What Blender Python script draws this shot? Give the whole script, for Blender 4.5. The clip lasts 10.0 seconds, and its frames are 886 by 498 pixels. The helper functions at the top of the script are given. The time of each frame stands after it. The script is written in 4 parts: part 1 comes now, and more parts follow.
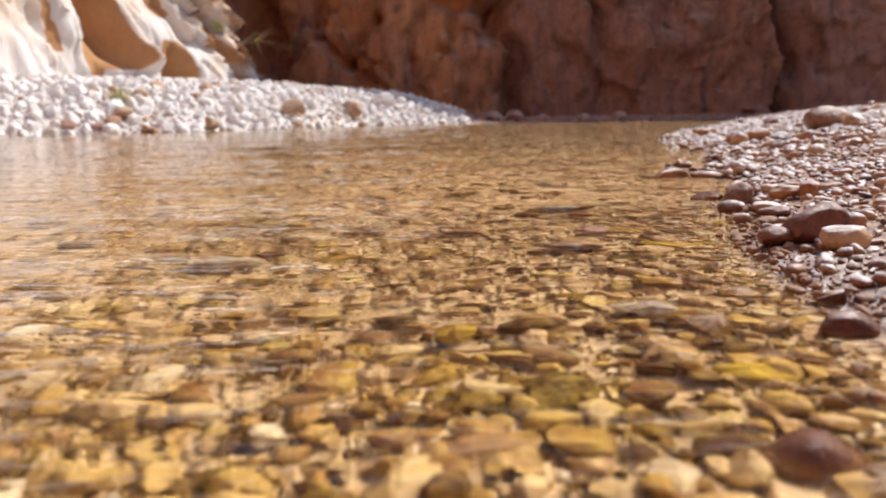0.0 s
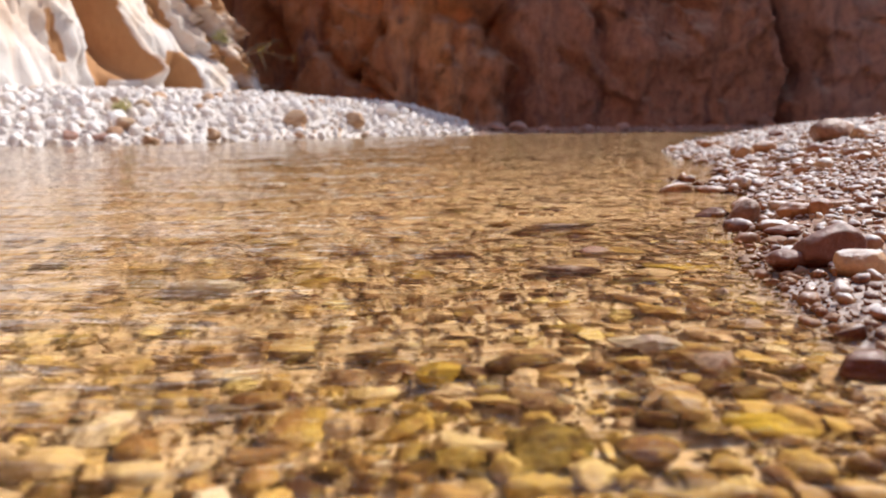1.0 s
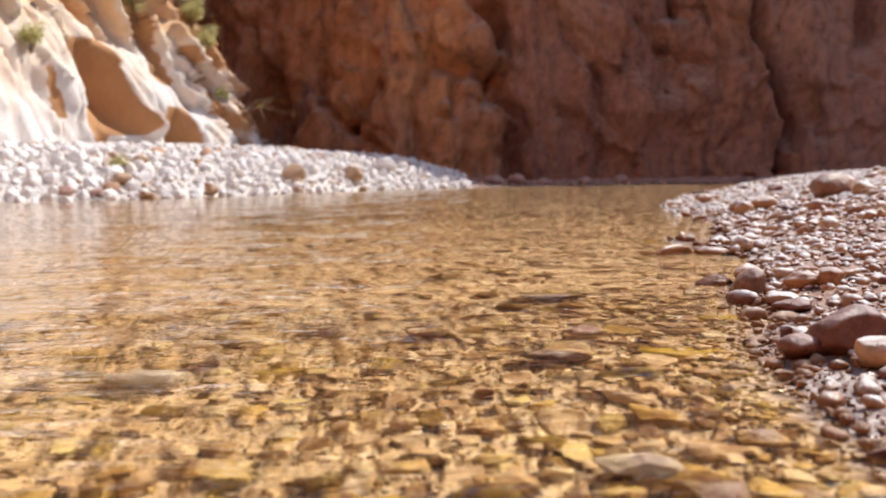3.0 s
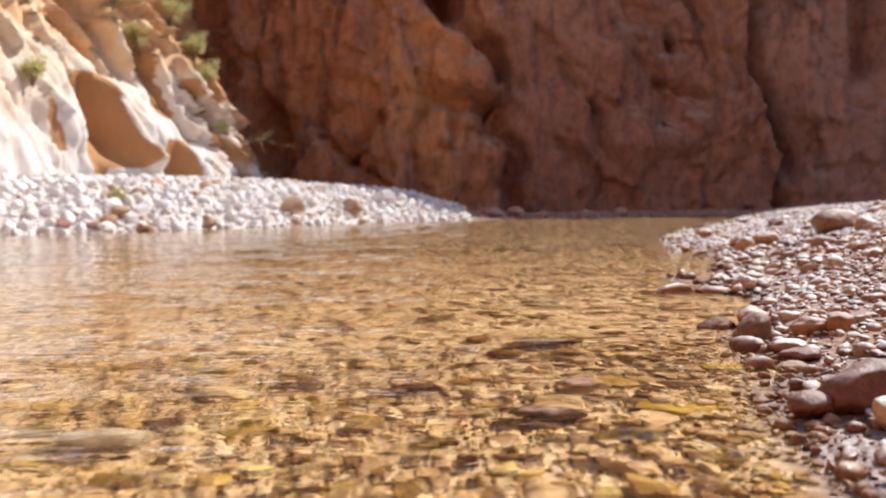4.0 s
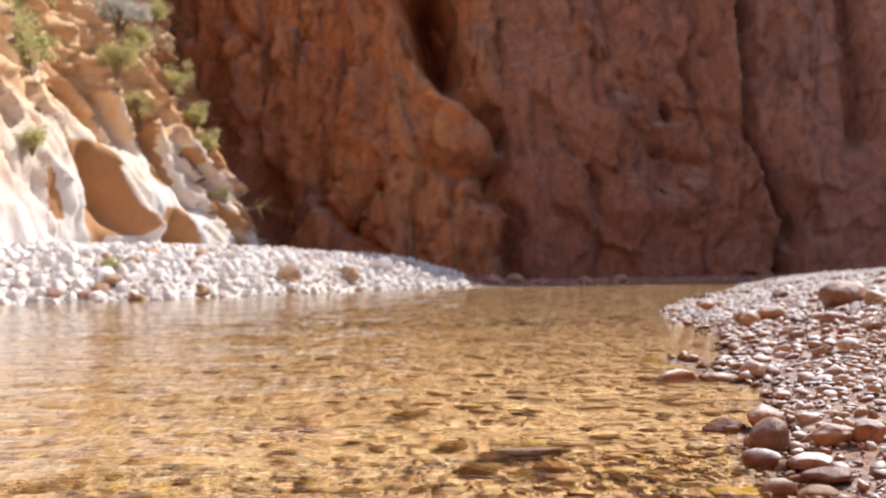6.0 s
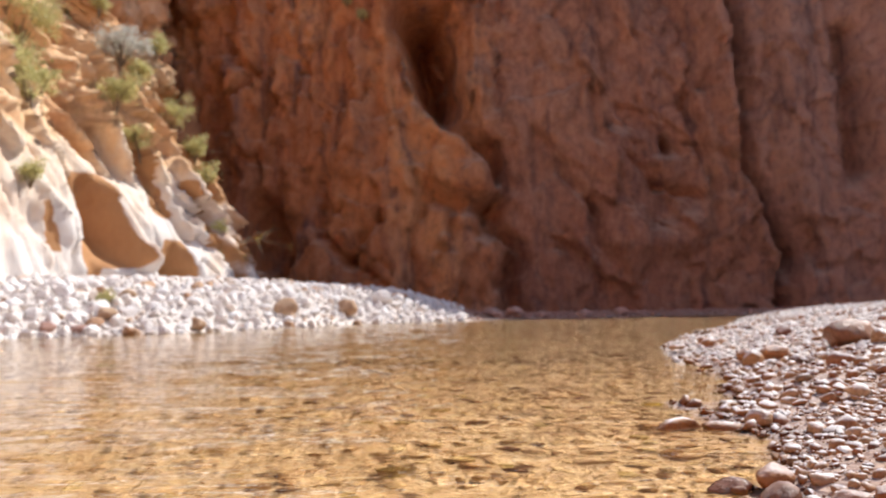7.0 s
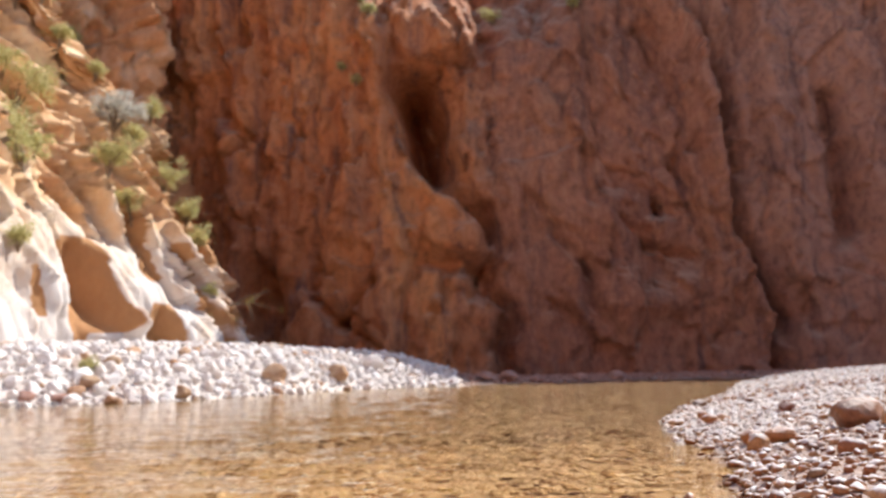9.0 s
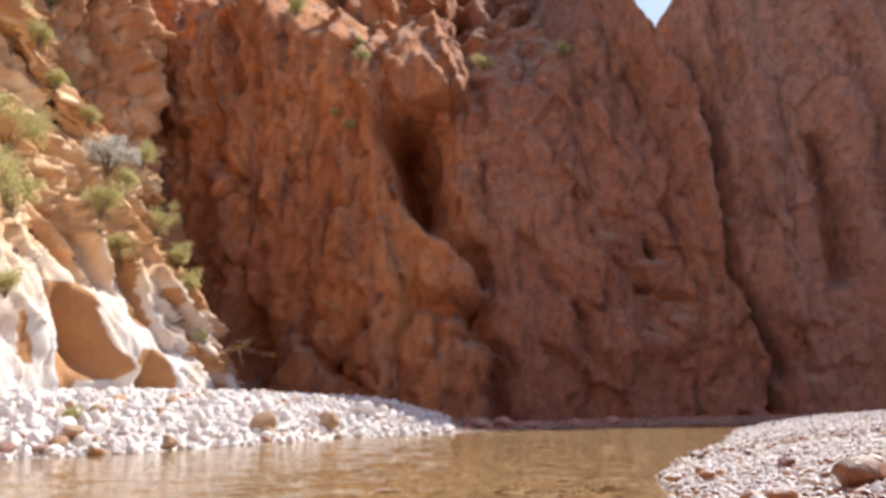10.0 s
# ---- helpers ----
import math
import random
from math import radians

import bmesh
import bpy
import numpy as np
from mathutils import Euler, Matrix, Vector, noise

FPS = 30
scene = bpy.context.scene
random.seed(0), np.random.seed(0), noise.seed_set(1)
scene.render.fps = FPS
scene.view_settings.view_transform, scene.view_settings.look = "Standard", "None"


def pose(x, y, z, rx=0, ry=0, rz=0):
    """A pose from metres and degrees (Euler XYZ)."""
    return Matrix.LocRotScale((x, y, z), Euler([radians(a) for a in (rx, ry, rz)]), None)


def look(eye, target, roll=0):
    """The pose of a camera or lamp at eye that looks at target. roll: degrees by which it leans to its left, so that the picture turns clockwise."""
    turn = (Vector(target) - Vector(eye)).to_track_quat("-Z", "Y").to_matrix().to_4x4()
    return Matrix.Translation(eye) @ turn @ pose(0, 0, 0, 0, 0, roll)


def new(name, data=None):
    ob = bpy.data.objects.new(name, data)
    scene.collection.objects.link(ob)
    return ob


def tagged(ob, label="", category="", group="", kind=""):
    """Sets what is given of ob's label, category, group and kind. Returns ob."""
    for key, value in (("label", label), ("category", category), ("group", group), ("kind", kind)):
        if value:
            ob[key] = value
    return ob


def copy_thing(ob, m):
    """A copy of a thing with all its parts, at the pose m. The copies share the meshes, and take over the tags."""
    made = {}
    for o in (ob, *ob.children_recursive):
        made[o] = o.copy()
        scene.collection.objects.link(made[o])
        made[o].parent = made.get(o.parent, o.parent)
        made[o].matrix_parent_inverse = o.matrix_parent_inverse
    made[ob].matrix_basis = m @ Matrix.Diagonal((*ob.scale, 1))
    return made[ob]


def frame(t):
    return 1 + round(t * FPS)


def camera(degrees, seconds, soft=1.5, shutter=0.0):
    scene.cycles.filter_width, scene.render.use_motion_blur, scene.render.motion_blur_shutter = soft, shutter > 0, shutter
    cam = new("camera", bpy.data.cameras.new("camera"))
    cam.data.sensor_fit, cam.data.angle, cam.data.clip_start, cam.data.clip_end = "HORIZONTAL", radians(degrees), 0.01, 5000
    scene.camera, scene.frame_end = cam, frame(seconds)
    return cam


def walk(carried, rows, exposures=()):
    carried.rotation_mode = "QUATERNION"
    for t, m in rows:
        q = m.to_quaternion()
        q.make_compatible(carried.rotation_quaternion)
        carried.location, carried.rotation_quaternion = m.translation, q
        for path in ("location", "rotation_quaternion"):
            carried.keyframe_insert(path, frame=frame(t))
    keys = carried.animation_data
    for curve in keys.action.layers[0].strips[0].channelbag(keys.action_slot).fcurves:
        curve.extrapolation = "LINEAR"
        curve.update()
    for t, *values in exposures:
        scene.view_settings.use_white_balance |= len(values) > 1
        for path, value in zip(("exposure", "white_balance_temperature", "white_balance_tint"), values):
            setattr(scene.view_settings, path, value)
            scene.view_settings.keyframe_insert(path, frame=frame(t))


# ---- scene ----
cam = camera(61.0, 10.0, soft=1.9)
cam.data.dof.use_dof = True
cam.data.dof.focus_distance = 1.4
cam.data.dof.aperture_fstop = 4.4
PATH = [
    (0, (-0.085, -0.112, 0.23), (-0.068, 1.857, -0.12), -0.7),
    (0.5, (-0.075, -0.077, 0.232), (-0.066, 1.894, -0.11), -0.8),
    (1, (-0.061, -0.036, 0.237), (-0.053, 1.938, -0.086), -0.6),
    (1.5, (-0.051, -0.004, 0.242), (-0.043, 1.974, -0.053), -0.7),
    (2, (-0.037, 0.033, 0.251), (-0.03, 2.016, -0.011), -0.7),
    (2.5, (-0.027, 0.063, 0.258), (-0.019, 2.051, 0.032), -0.9),
    (4, (0.009, 0.175, 0.278), (0.018, 2.172, 0.175), -0.8),
    (4.5, (0.02, 0.21, 0.287), (0.029, 2.209, 0.231), -0.9),
    (5, (0.034, 0.256, 0.293), (0.044, 2.256, 0.283), -0.8),
    (5.5, (0.055, 0.31, 0.305), (0.064, 2.31, 0.334), -0.9),
    (7, (0.104, 0.458, 0.348), (0.115, 2.452, 0.504), -0.9),
    (7.5, (0.117, 0.496, 0.367), (0.129, 2.488, 0.556), -1.0),
    (8, (0.124, 0.54, 0.388), (0.139, 2.527, 0.612), -1.0),
    (8.5, (0.127, 0.567, 0.41), (0.148, 2.55, 0.673), -1.0),
    (9, (0.147, 0.619, 0.438), (0.176, 2.594, 0.752), -1.1),
    (9.5, (0.167, 0.674, 0.468), (0.203, 2.64, 0.833), -1.2),
    (10, (0.182, 0.711, 0.502), (0.229, 2.665, 0.927), -1.3),
]
walk(cam, [(t, look(eye, target, roll)) for t, eye, target, roll in PATH],
     exposures=((0, 0.08), (4.5, 0.20), (8, 0.24), (10, 0.32)))

# ---- world, sun ----
SUN_AZ, SUN_EL = 51.0, 47.0      # degrees right of the way ahead (+y), and above the horizon
world = bpy.data.worlds.new("world")
scene.world = world
world.use_nodes = True
wn = world.node_tree
sky = wn.nodes.new("ShaderNodeTexSky")
sky.sky_type = 'NISHITA'
sky.sun_disc = False
sky.sun_elevation = radians(SUN_EL)
sky.sun_rotation = radians(SUN_AZ)
wn.links.new(sky.outputs[0], wn.nodes["Background"].inputs[0])
wn.nodes["Background"].inputs[1].default_value = 0.15
sun_dir = Vector((math.sin(radians(SUN_AZ)) * math.cos(radians(SUN_EL)),
                  math.cos(radians(SUN_AZ)) * math.cos(radians(SUN_EL)), math.sin(radians(SUN_EL))))
sun_data = bpy.data.lights.new("sun", 'SUN')
sun_data.energy = 5.0
sun_data.angle = radians(0.5)
sun_data.color = (1.0, 0.96, 0.90)
sun = new("sun", sun_data)
sun.matrix_world = look(sun_dir * 200, (0, 0, 0))


# ---- materials ----
class Mat:
    """A small builder of node materials."""

    def __init__(self, name, rough=0.8, spec=0.4):
        self.m = bpy.data.materials.new(name)
        self.m.use_nodes = True
        self.t = self.m.node_tree
        self.b = self.t.nodes["Principled BSDF"]
        self.b.inputs["Roughness"].default_value = rough
        self.b.inputs["Specular IOR Level"].default_value = spec
        self.geo = self.t.nodes.new("ShaderNodeNewGeometry")

    def link(self, a, b):
        self.t.links.new(a, b)

    def val(self, sock, v):
        if isinstance(v, bpy.types.NodeSocket):
            self.link(v, sock)
        else:
            sock.default_value = v

    def pos(self, sx=1, sy=1, sz=1):
        n = self.t.nodes.new("ShaderNodeVectorMath")
        n.operation = 'MULTIPLY'
        self.link(self.geo.outputs["Position"], n.inputs[0])
        n.inputs[1].default_value = (sx, sy, sz)
        return n.outputs[0]

    def noise(self, vec, scale, detail=4, rough=0.55, dist=0.0):
        n = self.t.nodes.new("ShaderNodeTexNoise")
        self.link(vec, n.inputs["Vector"])
        n.inputs["Scale"].default_value = scale
        n.inputs["Detail"].default_value = detail
        n.inputs["Roughness"].default_value = rough
        n.inputs["Distortion"].default_value = dist
        return n.outputs["Fac"]

    def voronoi(self, vec, scale, feature='F1'):
        n = self.t.nodes.new("ShaderNodeTexVoronoi")
        n.feature = feature
        self.link(vec, n.inputs["Vector"])
        n.inputs["Scale"].default_value = scale
        return n.outputs["Distance"]

    def ramp(self, fac, stops):
        n = self.t.nodes.new("ShaderNodeValToRGB")
        self.link(fac, n.inputs[0])
        e = n.color_ramp.elements
        while len(e) < len(stops):
            e.new(0.5)
        for el, (p, c) in zip(e, stops):
            el.position = p
            el.color = (*c, 1) if len(c) == 3 else c
        return n.outputs[0]

    def math(self, op, a, b=0.0, c=None):
        n = self.t.nodes.new("ShaderNodeMath")
        n.operation = op
        self.val(n.inputs[0], a)
        self.val(n.inputs[1], b)
        if c is not None:
            self.val(n.inputs[2], c)
        return n.outputs[0]

    def span(self, v, a, b):
        n = self.t.nodes.new("ShaderNodeMapRange")
        n.clamp = True
        self.link(v, n.inputs[0])
        n.inputs[1].default_value, n.inputs[2].default_value = a, b
        return n.outputs[0]

    def mix(self, fac, a, b, mode='MIX'):
        n = self.t.nodes.new("ShaderNodeMix")
        n.data_type, n.blend_type = 'RGBA', mode
        self.val(n.inputs[0], fac)
        for sock, v in ((n.inputs[6], a), (n.inputs[7], b)):
            self.val(sock, (*v, 1) if isinstance(v, tuple) and len(v) == 3 else v)
        return n.outputs[2]

    def height(self):
        n = self.t.nodes.new("ShaderNodeSeparateXYZ")
        self.link(self.geo.outputs["Position"], n.inputs[0])
        return n.outputs[2]

    def each(self):
        """A number of its own for every stone, whether an object or an island."""
        o = self.t.nodes.new("ShaderNodeObjectInfo")
        return self.math('FRACT', self.math('ADD', o.outputs["Random"], self.geo.outputs["Random Per Island"]))

    def bump(self, h, strength, distance):
        n = self.t.nodes.new("ShaderNodeBump")
        n.inputs["Strength"].default_value = strength
        n.inputs["Distance"].default_value = distance
        self.link(h, n.inputs["Height"])
        self.link(n.outputs[0], self.b.inputs["Normal"])
        return n

    def colour(self, c):
        self.val(self.b.inputs["Base Color"], c)

    def rough(self, r):
        self.val(self.b.inputs["Roughness"], r)


def wall_rock():
    """Red sandstone wall with dark streaks that run down it."""
    k = Mat("red_sandstone", 0.9, 0.25)
    big = k.noise(k.pos(1, 1, 0.6), 0.16, 5, 0.6, 0.6)
    streak = k.noise(k.pos(1, 1, 0.13), 1.1, 6, 0.62, 0.4)
    fine = k.noise(k.pos(1, 1, 0.7), 3.2, 8, 0.68)
    c = k.ramp(big, [(0.3, (0.40, 0.145, 0.066)), (0.5, (0.60, 0.235, 0.10)), (0.7, (0.72, 0.33, 0.14))])
    sep = k.t.nodes.new("ShaderNodeSeparateXYZ")
    k.link(k.geo.outputs["Position"], sep.inputs[0])
    place = k.math('ADD', sep.outputs[0], k.math('MULTIPLY', k.math('SUBTRACT', big, 0.5), 5.0))
    c = k.mix(k.math('MULTIPLY', k.span(place, 0.8, 3.6), 0.72), c, k.mix(fine, (0.27, 0.125, 0.092), (0.46, 0.215, 0.15)))      # duller varnish on the far part
    c = k.mix(k.math('MULTIPLY', k.span(place, 11.5, 14.5), 0.5), c, (0.56, 0.31, 0.23))      # paler pink rock past the cleft
    c = k.mix(k.span(streak, 0.52, 0.72), c, (0.20, 0.10, 0.085))
    c = k.mix(k.math('MULTIPLY', k.span(fine, 0.5, 0.75), 0.45), c, (0.62, 0.37, 0.23))
    c = k.mix(k.math('MULTIPLY', k.span(fine, 0.5, 0.28), 0.6), c, (0.13, 0.065, 0.055))
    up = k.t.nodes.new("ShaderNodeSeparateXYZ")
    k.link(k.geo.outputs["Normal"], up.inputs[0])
    c = k.mix(k.math('MULTIPLY', k.span(up.outputs[2], 0.45, 0.8), 0.6), c, k.mix(fine, (0.50, 0.29, 0.19), (0.68, 0.46, 0.33)))      # weathered pink of up-facing ledges, with sunlight painted in
    k.colour(c)
    h = k.math('ADD', k.math('MULTIPLY', fine, 0.7), streak)
    k.bump(h, 0.7, 0.35)
    return k.m


def cliff_rock(name, dark, mid, light):
    """Tan and orange limestone, bleached white by floods towards its foot."""
    k = Mat(name, 0.85, 0.3)
    big = k.noise(k.pos(1, 1, 0.7), 0.45, 5, 0.6, 0.8)
    fine = k.noise(k.pos(1, 1, 0.6), 2.6, 8, 0.65)
    tan = k.ramp(big, [(0.30, dark), (0.5, mid), (0.68, light)])
    tan = k.mix(k.math('MULTIPLY', k.span(fine, 0.5, 0.3), 0.45), tan, (0.32, 0.15, 0.08))
    run = k.noise(k.pos(1, 1, 0.22), 1.3, 5, 0.6, 0.5)
    pale = k.mix(fine, (0.76, 0.72, 0.69), (0.66, 0.59, 0.55))
    pale = k.mix(k.math('MULTIPLY', k.span(run, 0.50, 0.70), 0.55), pale, (0.70, 0.50, 0.35))
    edge = k.math('ADD', k.height(), k.math('MULTIPLY', k.math('SUBTRACT', big, 0.5), -7.0))
    c = k.mix(k.span(edge, 5.0, 2.0), tan, pale)
    # brown shade painted on the ribs' near sides, and the outcrop's own brown
    shade_outcrop = k.t.nodes.new("ShaderNodeAttribute")
    shade_outcrop.attribute_name = "shade_outcrop"
    shade_brown = k.mix(fine, (0.36, 0.165, 0.07), (0.54, 0.29, 0.13))
    c = k.mix(k.span(k.math('ADD', shade_outcrop.outputs["Fac"], k.math('MULTIPLY', k.math('SUBTRACT', fine, 0.5), 0.45)), 0.34, 0.62), c, shade_brown)
    k.colour(c)
    k.bump(fine, 0.6, 0.12)
    return k.m


def sand_colour(k, each, fine):
    """Beige and golden stones further out, a few of them dark."""
    c = k.ramp(each, [(0.0, (0.10, 0.042, 0.02)), (0.06, (0.24, 0.12, 0.05)), (0.14, (0.42, 0.24, 0.11)), (0.5, (0.54, 0.35, 0.18)),
                      (0.8, (0.62, 0.42, 0.23)), (0.9, (0.52, 0.36, 0.12)), (1.0, (0.70, 0.53, 0.35))])
    return k.mix(k.math('MULTIPLY', k.span(fine, 0.42, 0.7), 0.3), c, (0.60, 0.42, 0.14))


def deep_colour(k, each, fine):
    """Brown stones in the deeper water, darkened for the light it absorbs."""
    c = k.ramp(each, [(0.0, (0.06, 0.026, 0.012)), (0.15, (0.14, 0.072, 0.032)), (0.5, (0.27, 0.17, 0.078)), (0.85, (0.36, 0.235, 0.115)), (1.0, (0.44, 0.31, 0.17))])
    return k.mix(k.math('MULTIPLY', k.span(fine, 0.42, 0.7), 0.3), c, (0.36, 0.25, 0.08))


def bed_colour(k, each, fine):
    """Amber and brown river stones under a film of algae."""
    c = k.ramp(each, [(0.0, (0.06, 0.025, 0.012)), (0.24, (0.15, 0.062, 0.025)), (0.40, (0.32, 0.155, 0.052)), (0.58, (0.50, 0.30, 0.09)),
                      (0.76, (0.50, 0.31, 0.12)), (0.93, (0.58, 0.40, 0.20)), (1.0, (0.74, 0.60, 0.42))])
    return k.mix(k.math('MULTIPLY', k.span(fine, 0.42, 0.7), 0.5), c, (0.47, 0.31, 0.05))


def bar_colour(k, each, fine):
    """Pale limestone and red sandstone pebbles."""
    c = k.ramp(each, [(0.0, (0.56, 0.34, 0.19)), (0.22, (0.40, 0.18, 0.075)), (0.42, (0.62, 0.41, 0.25)), (0.56, (0.44, 0.21, 0.09)),
                      (0.70, (0.36, 0.14, 0.06)), (0.84, (0.21, 0.075, 0.036)), (0.93, (0.13, 0.07, 0.05)), (1.0, (0.50, 0.28, 0.13))])
    return k.mix(k.math('MULTIPLY', k.span(fine, 0.5, 0.75), 0.3), c, (0.60, 0.44, 0.30))


def stone_mat(name, dry=None, below=None, scale=40.0, wet_top=0.016, bed=bed_colour, green=0.5, sheen=0.86):
    """River stones: the part below and just above the water is wet; below it also stained by algae."""
    k = Mat(name, 0.75, 0.45)
    each = k.each()
    fine = k.noise(k.pos(), scale, 6, 0.65)
    coarse = k.noise(k.pos(), scale * 0.3, 3, 0.6)
    above = bar_colour(k, each, fine) if dry is None else k.mix(k.span(coarse, 0.35, 0.65), dry[0], dry[1])
    under = bed(k, each, fine) if below is None else k.mix(k.span(coarse, 0.35, 0.65), below[0], below[1])
    z = k.math('ADD', k.height(), k.math('MULTIPLY', k.math('SUBTRACT', fine, 0.5), 0.014))
    damp = k.math('ADD', z, k.math('MULTIPLY', k.math('SUBTRACT', k.noise(k.pos(), 1.4, 2), 0.5), 0.035))
    wet = k.span(damp, wet_top + 0.01, wet_top)
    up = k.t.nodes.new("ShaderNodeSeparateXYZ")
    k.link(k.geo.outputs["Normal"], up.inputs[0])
    facing_up = k.math('ADD', up.outputs[2], k.math('MULTIPLY', k.math('SUBTRACT', coarse, 0.5), 1.2))
    above = k.mix(k.math('MULTIPLY', k.span(facing_up, 0.50, 0.82), sheen), above, (0.83, 0.80, 0.81))      # white backlit sheen painted on upward faces
    above = k.mix(wet, above, k.mix(1.0, above, (0.58, 0.41, 0.28), 'MULTIPLY'))
    patch = k.noise(k.pos(0.7, 1.3, 1), 5.0, 4, 0.6, 0.6)
    algae = k.noise(k.pos(), 3.2, 4, 0.6, 0.5)
    under = k.mix(k.math('MULTIPLY', k.span(algae, 0.5, 0.64), green), under, (0.46, 0.315, 0.035))
    under = k.mix(k.math('MULTIPLY', k.span(patch, 0.50, 0.64), 0.6), under, k.mix(1.0, under, (0.5, 0.36, 0.24), 'MULTIPLY'))
    c = k.mix(k.span(z, 0.006, -0.004), above, under)
    c = k.mix(k.math('MULTIPLY', k.span(fine, 0.52, 0.34), 0.6), c, k.mix(1.0, c, (0.5, 0.42, 0.36), 'MULTIPLY'))
    c = k.mix(k.math('MULTIPLY', k.span(coarse, 0.55, 0.7), 0.35), c, k.mix(1.0, c, (0.55, 0.5, 0.4), 'MULTIPLY'))
    k.colour(c)
    k.b.inputs["Specular IOR Level"].default_value = 0.35
    k.rough(k.math('SUBTRACT', 0.46, k.math('MULTIPLY', wet, 0.36)))
    k.bump(k.math('ADD', fine, coarse), 0.8, 0.4 / scale)
    return k.m


def bank_mat():
    k = Mat("pale_cobble", 0.8, 0.3)
    each = k.each()
    fine = k.noise(k.pos(), 9.0, 6, 0.65)
    c = k.ramp(each, [(0.0, (0.80, 0.76, 0.74)), (0.35, (0.70, 0.64, 0.60)), (0.6, (0.82, 0.79, 0.78)),
                      (0.91, (0.78, 0.70, 0.63)), (0.972, (0.52, 0.34, 0.22)), (1.0, (0.38, 0.2, 0.11))])
    k.colour(k.mix(k.math('MULTIPLY', k.span(fine, 0.52, 0.3), 0.2), c, (0.45, 0.34, 0.26)))
    k.bump(fine, 0.4, 0.03)
    return k.m


def ground_mat():
    """Gravel and sand: pale where dry, amber under water."""
    k = Mat("gravel", 0.85, 0.3)
    cells = k.t.nodes.new("ShaderNodeTexVoronoi")
    k.link(k.pos(), cells.inputs["Vector"])
    cells.inputs["Scale"].default_value = 55.0
    sep = k.t.nodes.new("ShaderNodeSeparateColor")
    k.link(cells.outputs["Color"], sep.inputs[0])
    each = sep.outputs[0]
    fine = k.noise(k.pos(), 30.0, 6, 0.7)
    patch = k.noise(k.pos(), 1.1, 5, 0.65)
    above = bar_colour(k, each, fine)
    below = k.mix(0.75, bed_colour(k, each, fine), k.ramp(patch, [(0.3, (0.40, 0.24, 0.11)), (0.5, (0.54, 0.355, 0.18)), (0.7, (0.62, 0.43, 0.23))]))
    z = k.math('ADD', k.height(), k.math('MULTIPLY', k.math('SUBTRACT', fine, 0.5), 0.012))
    wet = k.span(z, 0.022, 0.012)
    above = k.mix(wet, above, k.mix(1.0, above, (0.5, 0.36, 0.25), 'MULTIPLY'))
    above = k.mix(k.math('MULTIPLY', k.span(patch, 0.3, 0.6), 0.5), k.mix(1.0, above, (0.72, 0.66, 0.62), 'MULTIPLY'), (0.62, 0.56, 0.54))
    spot = k.t.nodes.new("ShaderNodeSeparateXYZ")
    k.link(k.geo.outputs["Position"], spot.inputs[0])
    bar = k.math('MULTIPLY', k.span(spot.outputs[1], 3.6, 5.5), k.math('MULTIPLY', k.span(spot.outputs[0], 1.2, 1.6), k.span(spot.outputs[1], 20.0, 18.0)))
    above = k.mix(k.math('MULTIPLY', k.math('MAXIMUM', bar, k.math('MULTIPLY', k.span(spot.outputs[1], 8.0, 10.0), k.span(spot.outputs[0], 1.2, 0.4))), 0.85), above, k.mix(fine, (0.66, 0.60, 0.55), (0.82, 0.77, 0.73)))      # white silt of the far bank; on the bar, backlit sheen in the colour
    below = k.mix(k.math('MULTIPLY', k.math('MAXIMUM', k.span(k.height(), -0.11, -0.21), k.span(spot.outputs[1], 2.8, 6.5)), 0.85), below, k.mix(patch, (0.15, 0.088, 0.036), (0.29, 0.18, 0.075)))      # bed browned with depth and distance, for light lost in the water
    k.colour(k.mix(k.span(z, 0.0, -0.012), above, below))
    k.rough(k.math('SUBTRACT', 0.85, k.math('MULTIPLY', wet, 0.5)))
    k.bump(k.math('ADD', cells.outputs["Distance"], fine), 0.6, 0.012)
    return k.m


def water_mat():
    k = Mat("clear_water", 0.0, 0.5)
    k.b.inputs["Transmission Weight"].default_value = 1.0
    k.b.inputs["IOR"].default_value = 1.333
    k.b.inputs["Base Color"].default_value = (1.0, 0.985, 0.95, 1)
    a = k.noise(k.pos(0.55, 1.6, 1), 6.0, 3, 0.5, 0.8)
    b = k.noise(k.pos(0.7, 1.7, 1), 26.0, 2, 0.5, 0.5)
    sep = k.t.nodes.new("ShaderNodeSeparateXYZ")
    k.link(k.geo.outputs["Position"], sep.inputs[0])
    c = k.noise(k.pos(0.5, 1.7, 1), 2.3, 2, 0.5, 0.6)
    n = k.bump(k.math('ADD', k.math('MULTIPLY_ADD', c, 1.3, a), k.math('MULTIPLY', b, 0.24)), 1.0, 0.011)
    k.link(k.math('MULTIPLY_ADD', k.span(sep.outputs[0], -1.8, -0.4), 0.006, 0.008), n.inputs["Distance"])      # calmer towards the pool
    return k.m


def plain_mat(name, c1, c2, scale, rough=0.8, bump=0.01):
    k = Mat(name, rough, 0.3)
    f = k.noise(k.pos(), scale, 6, 0.65)
    k.colour(k.ramp(f, [(0.3, c1), (0.7, c2)]))
    k.bump(f, 0.5, bump)
    return k.m


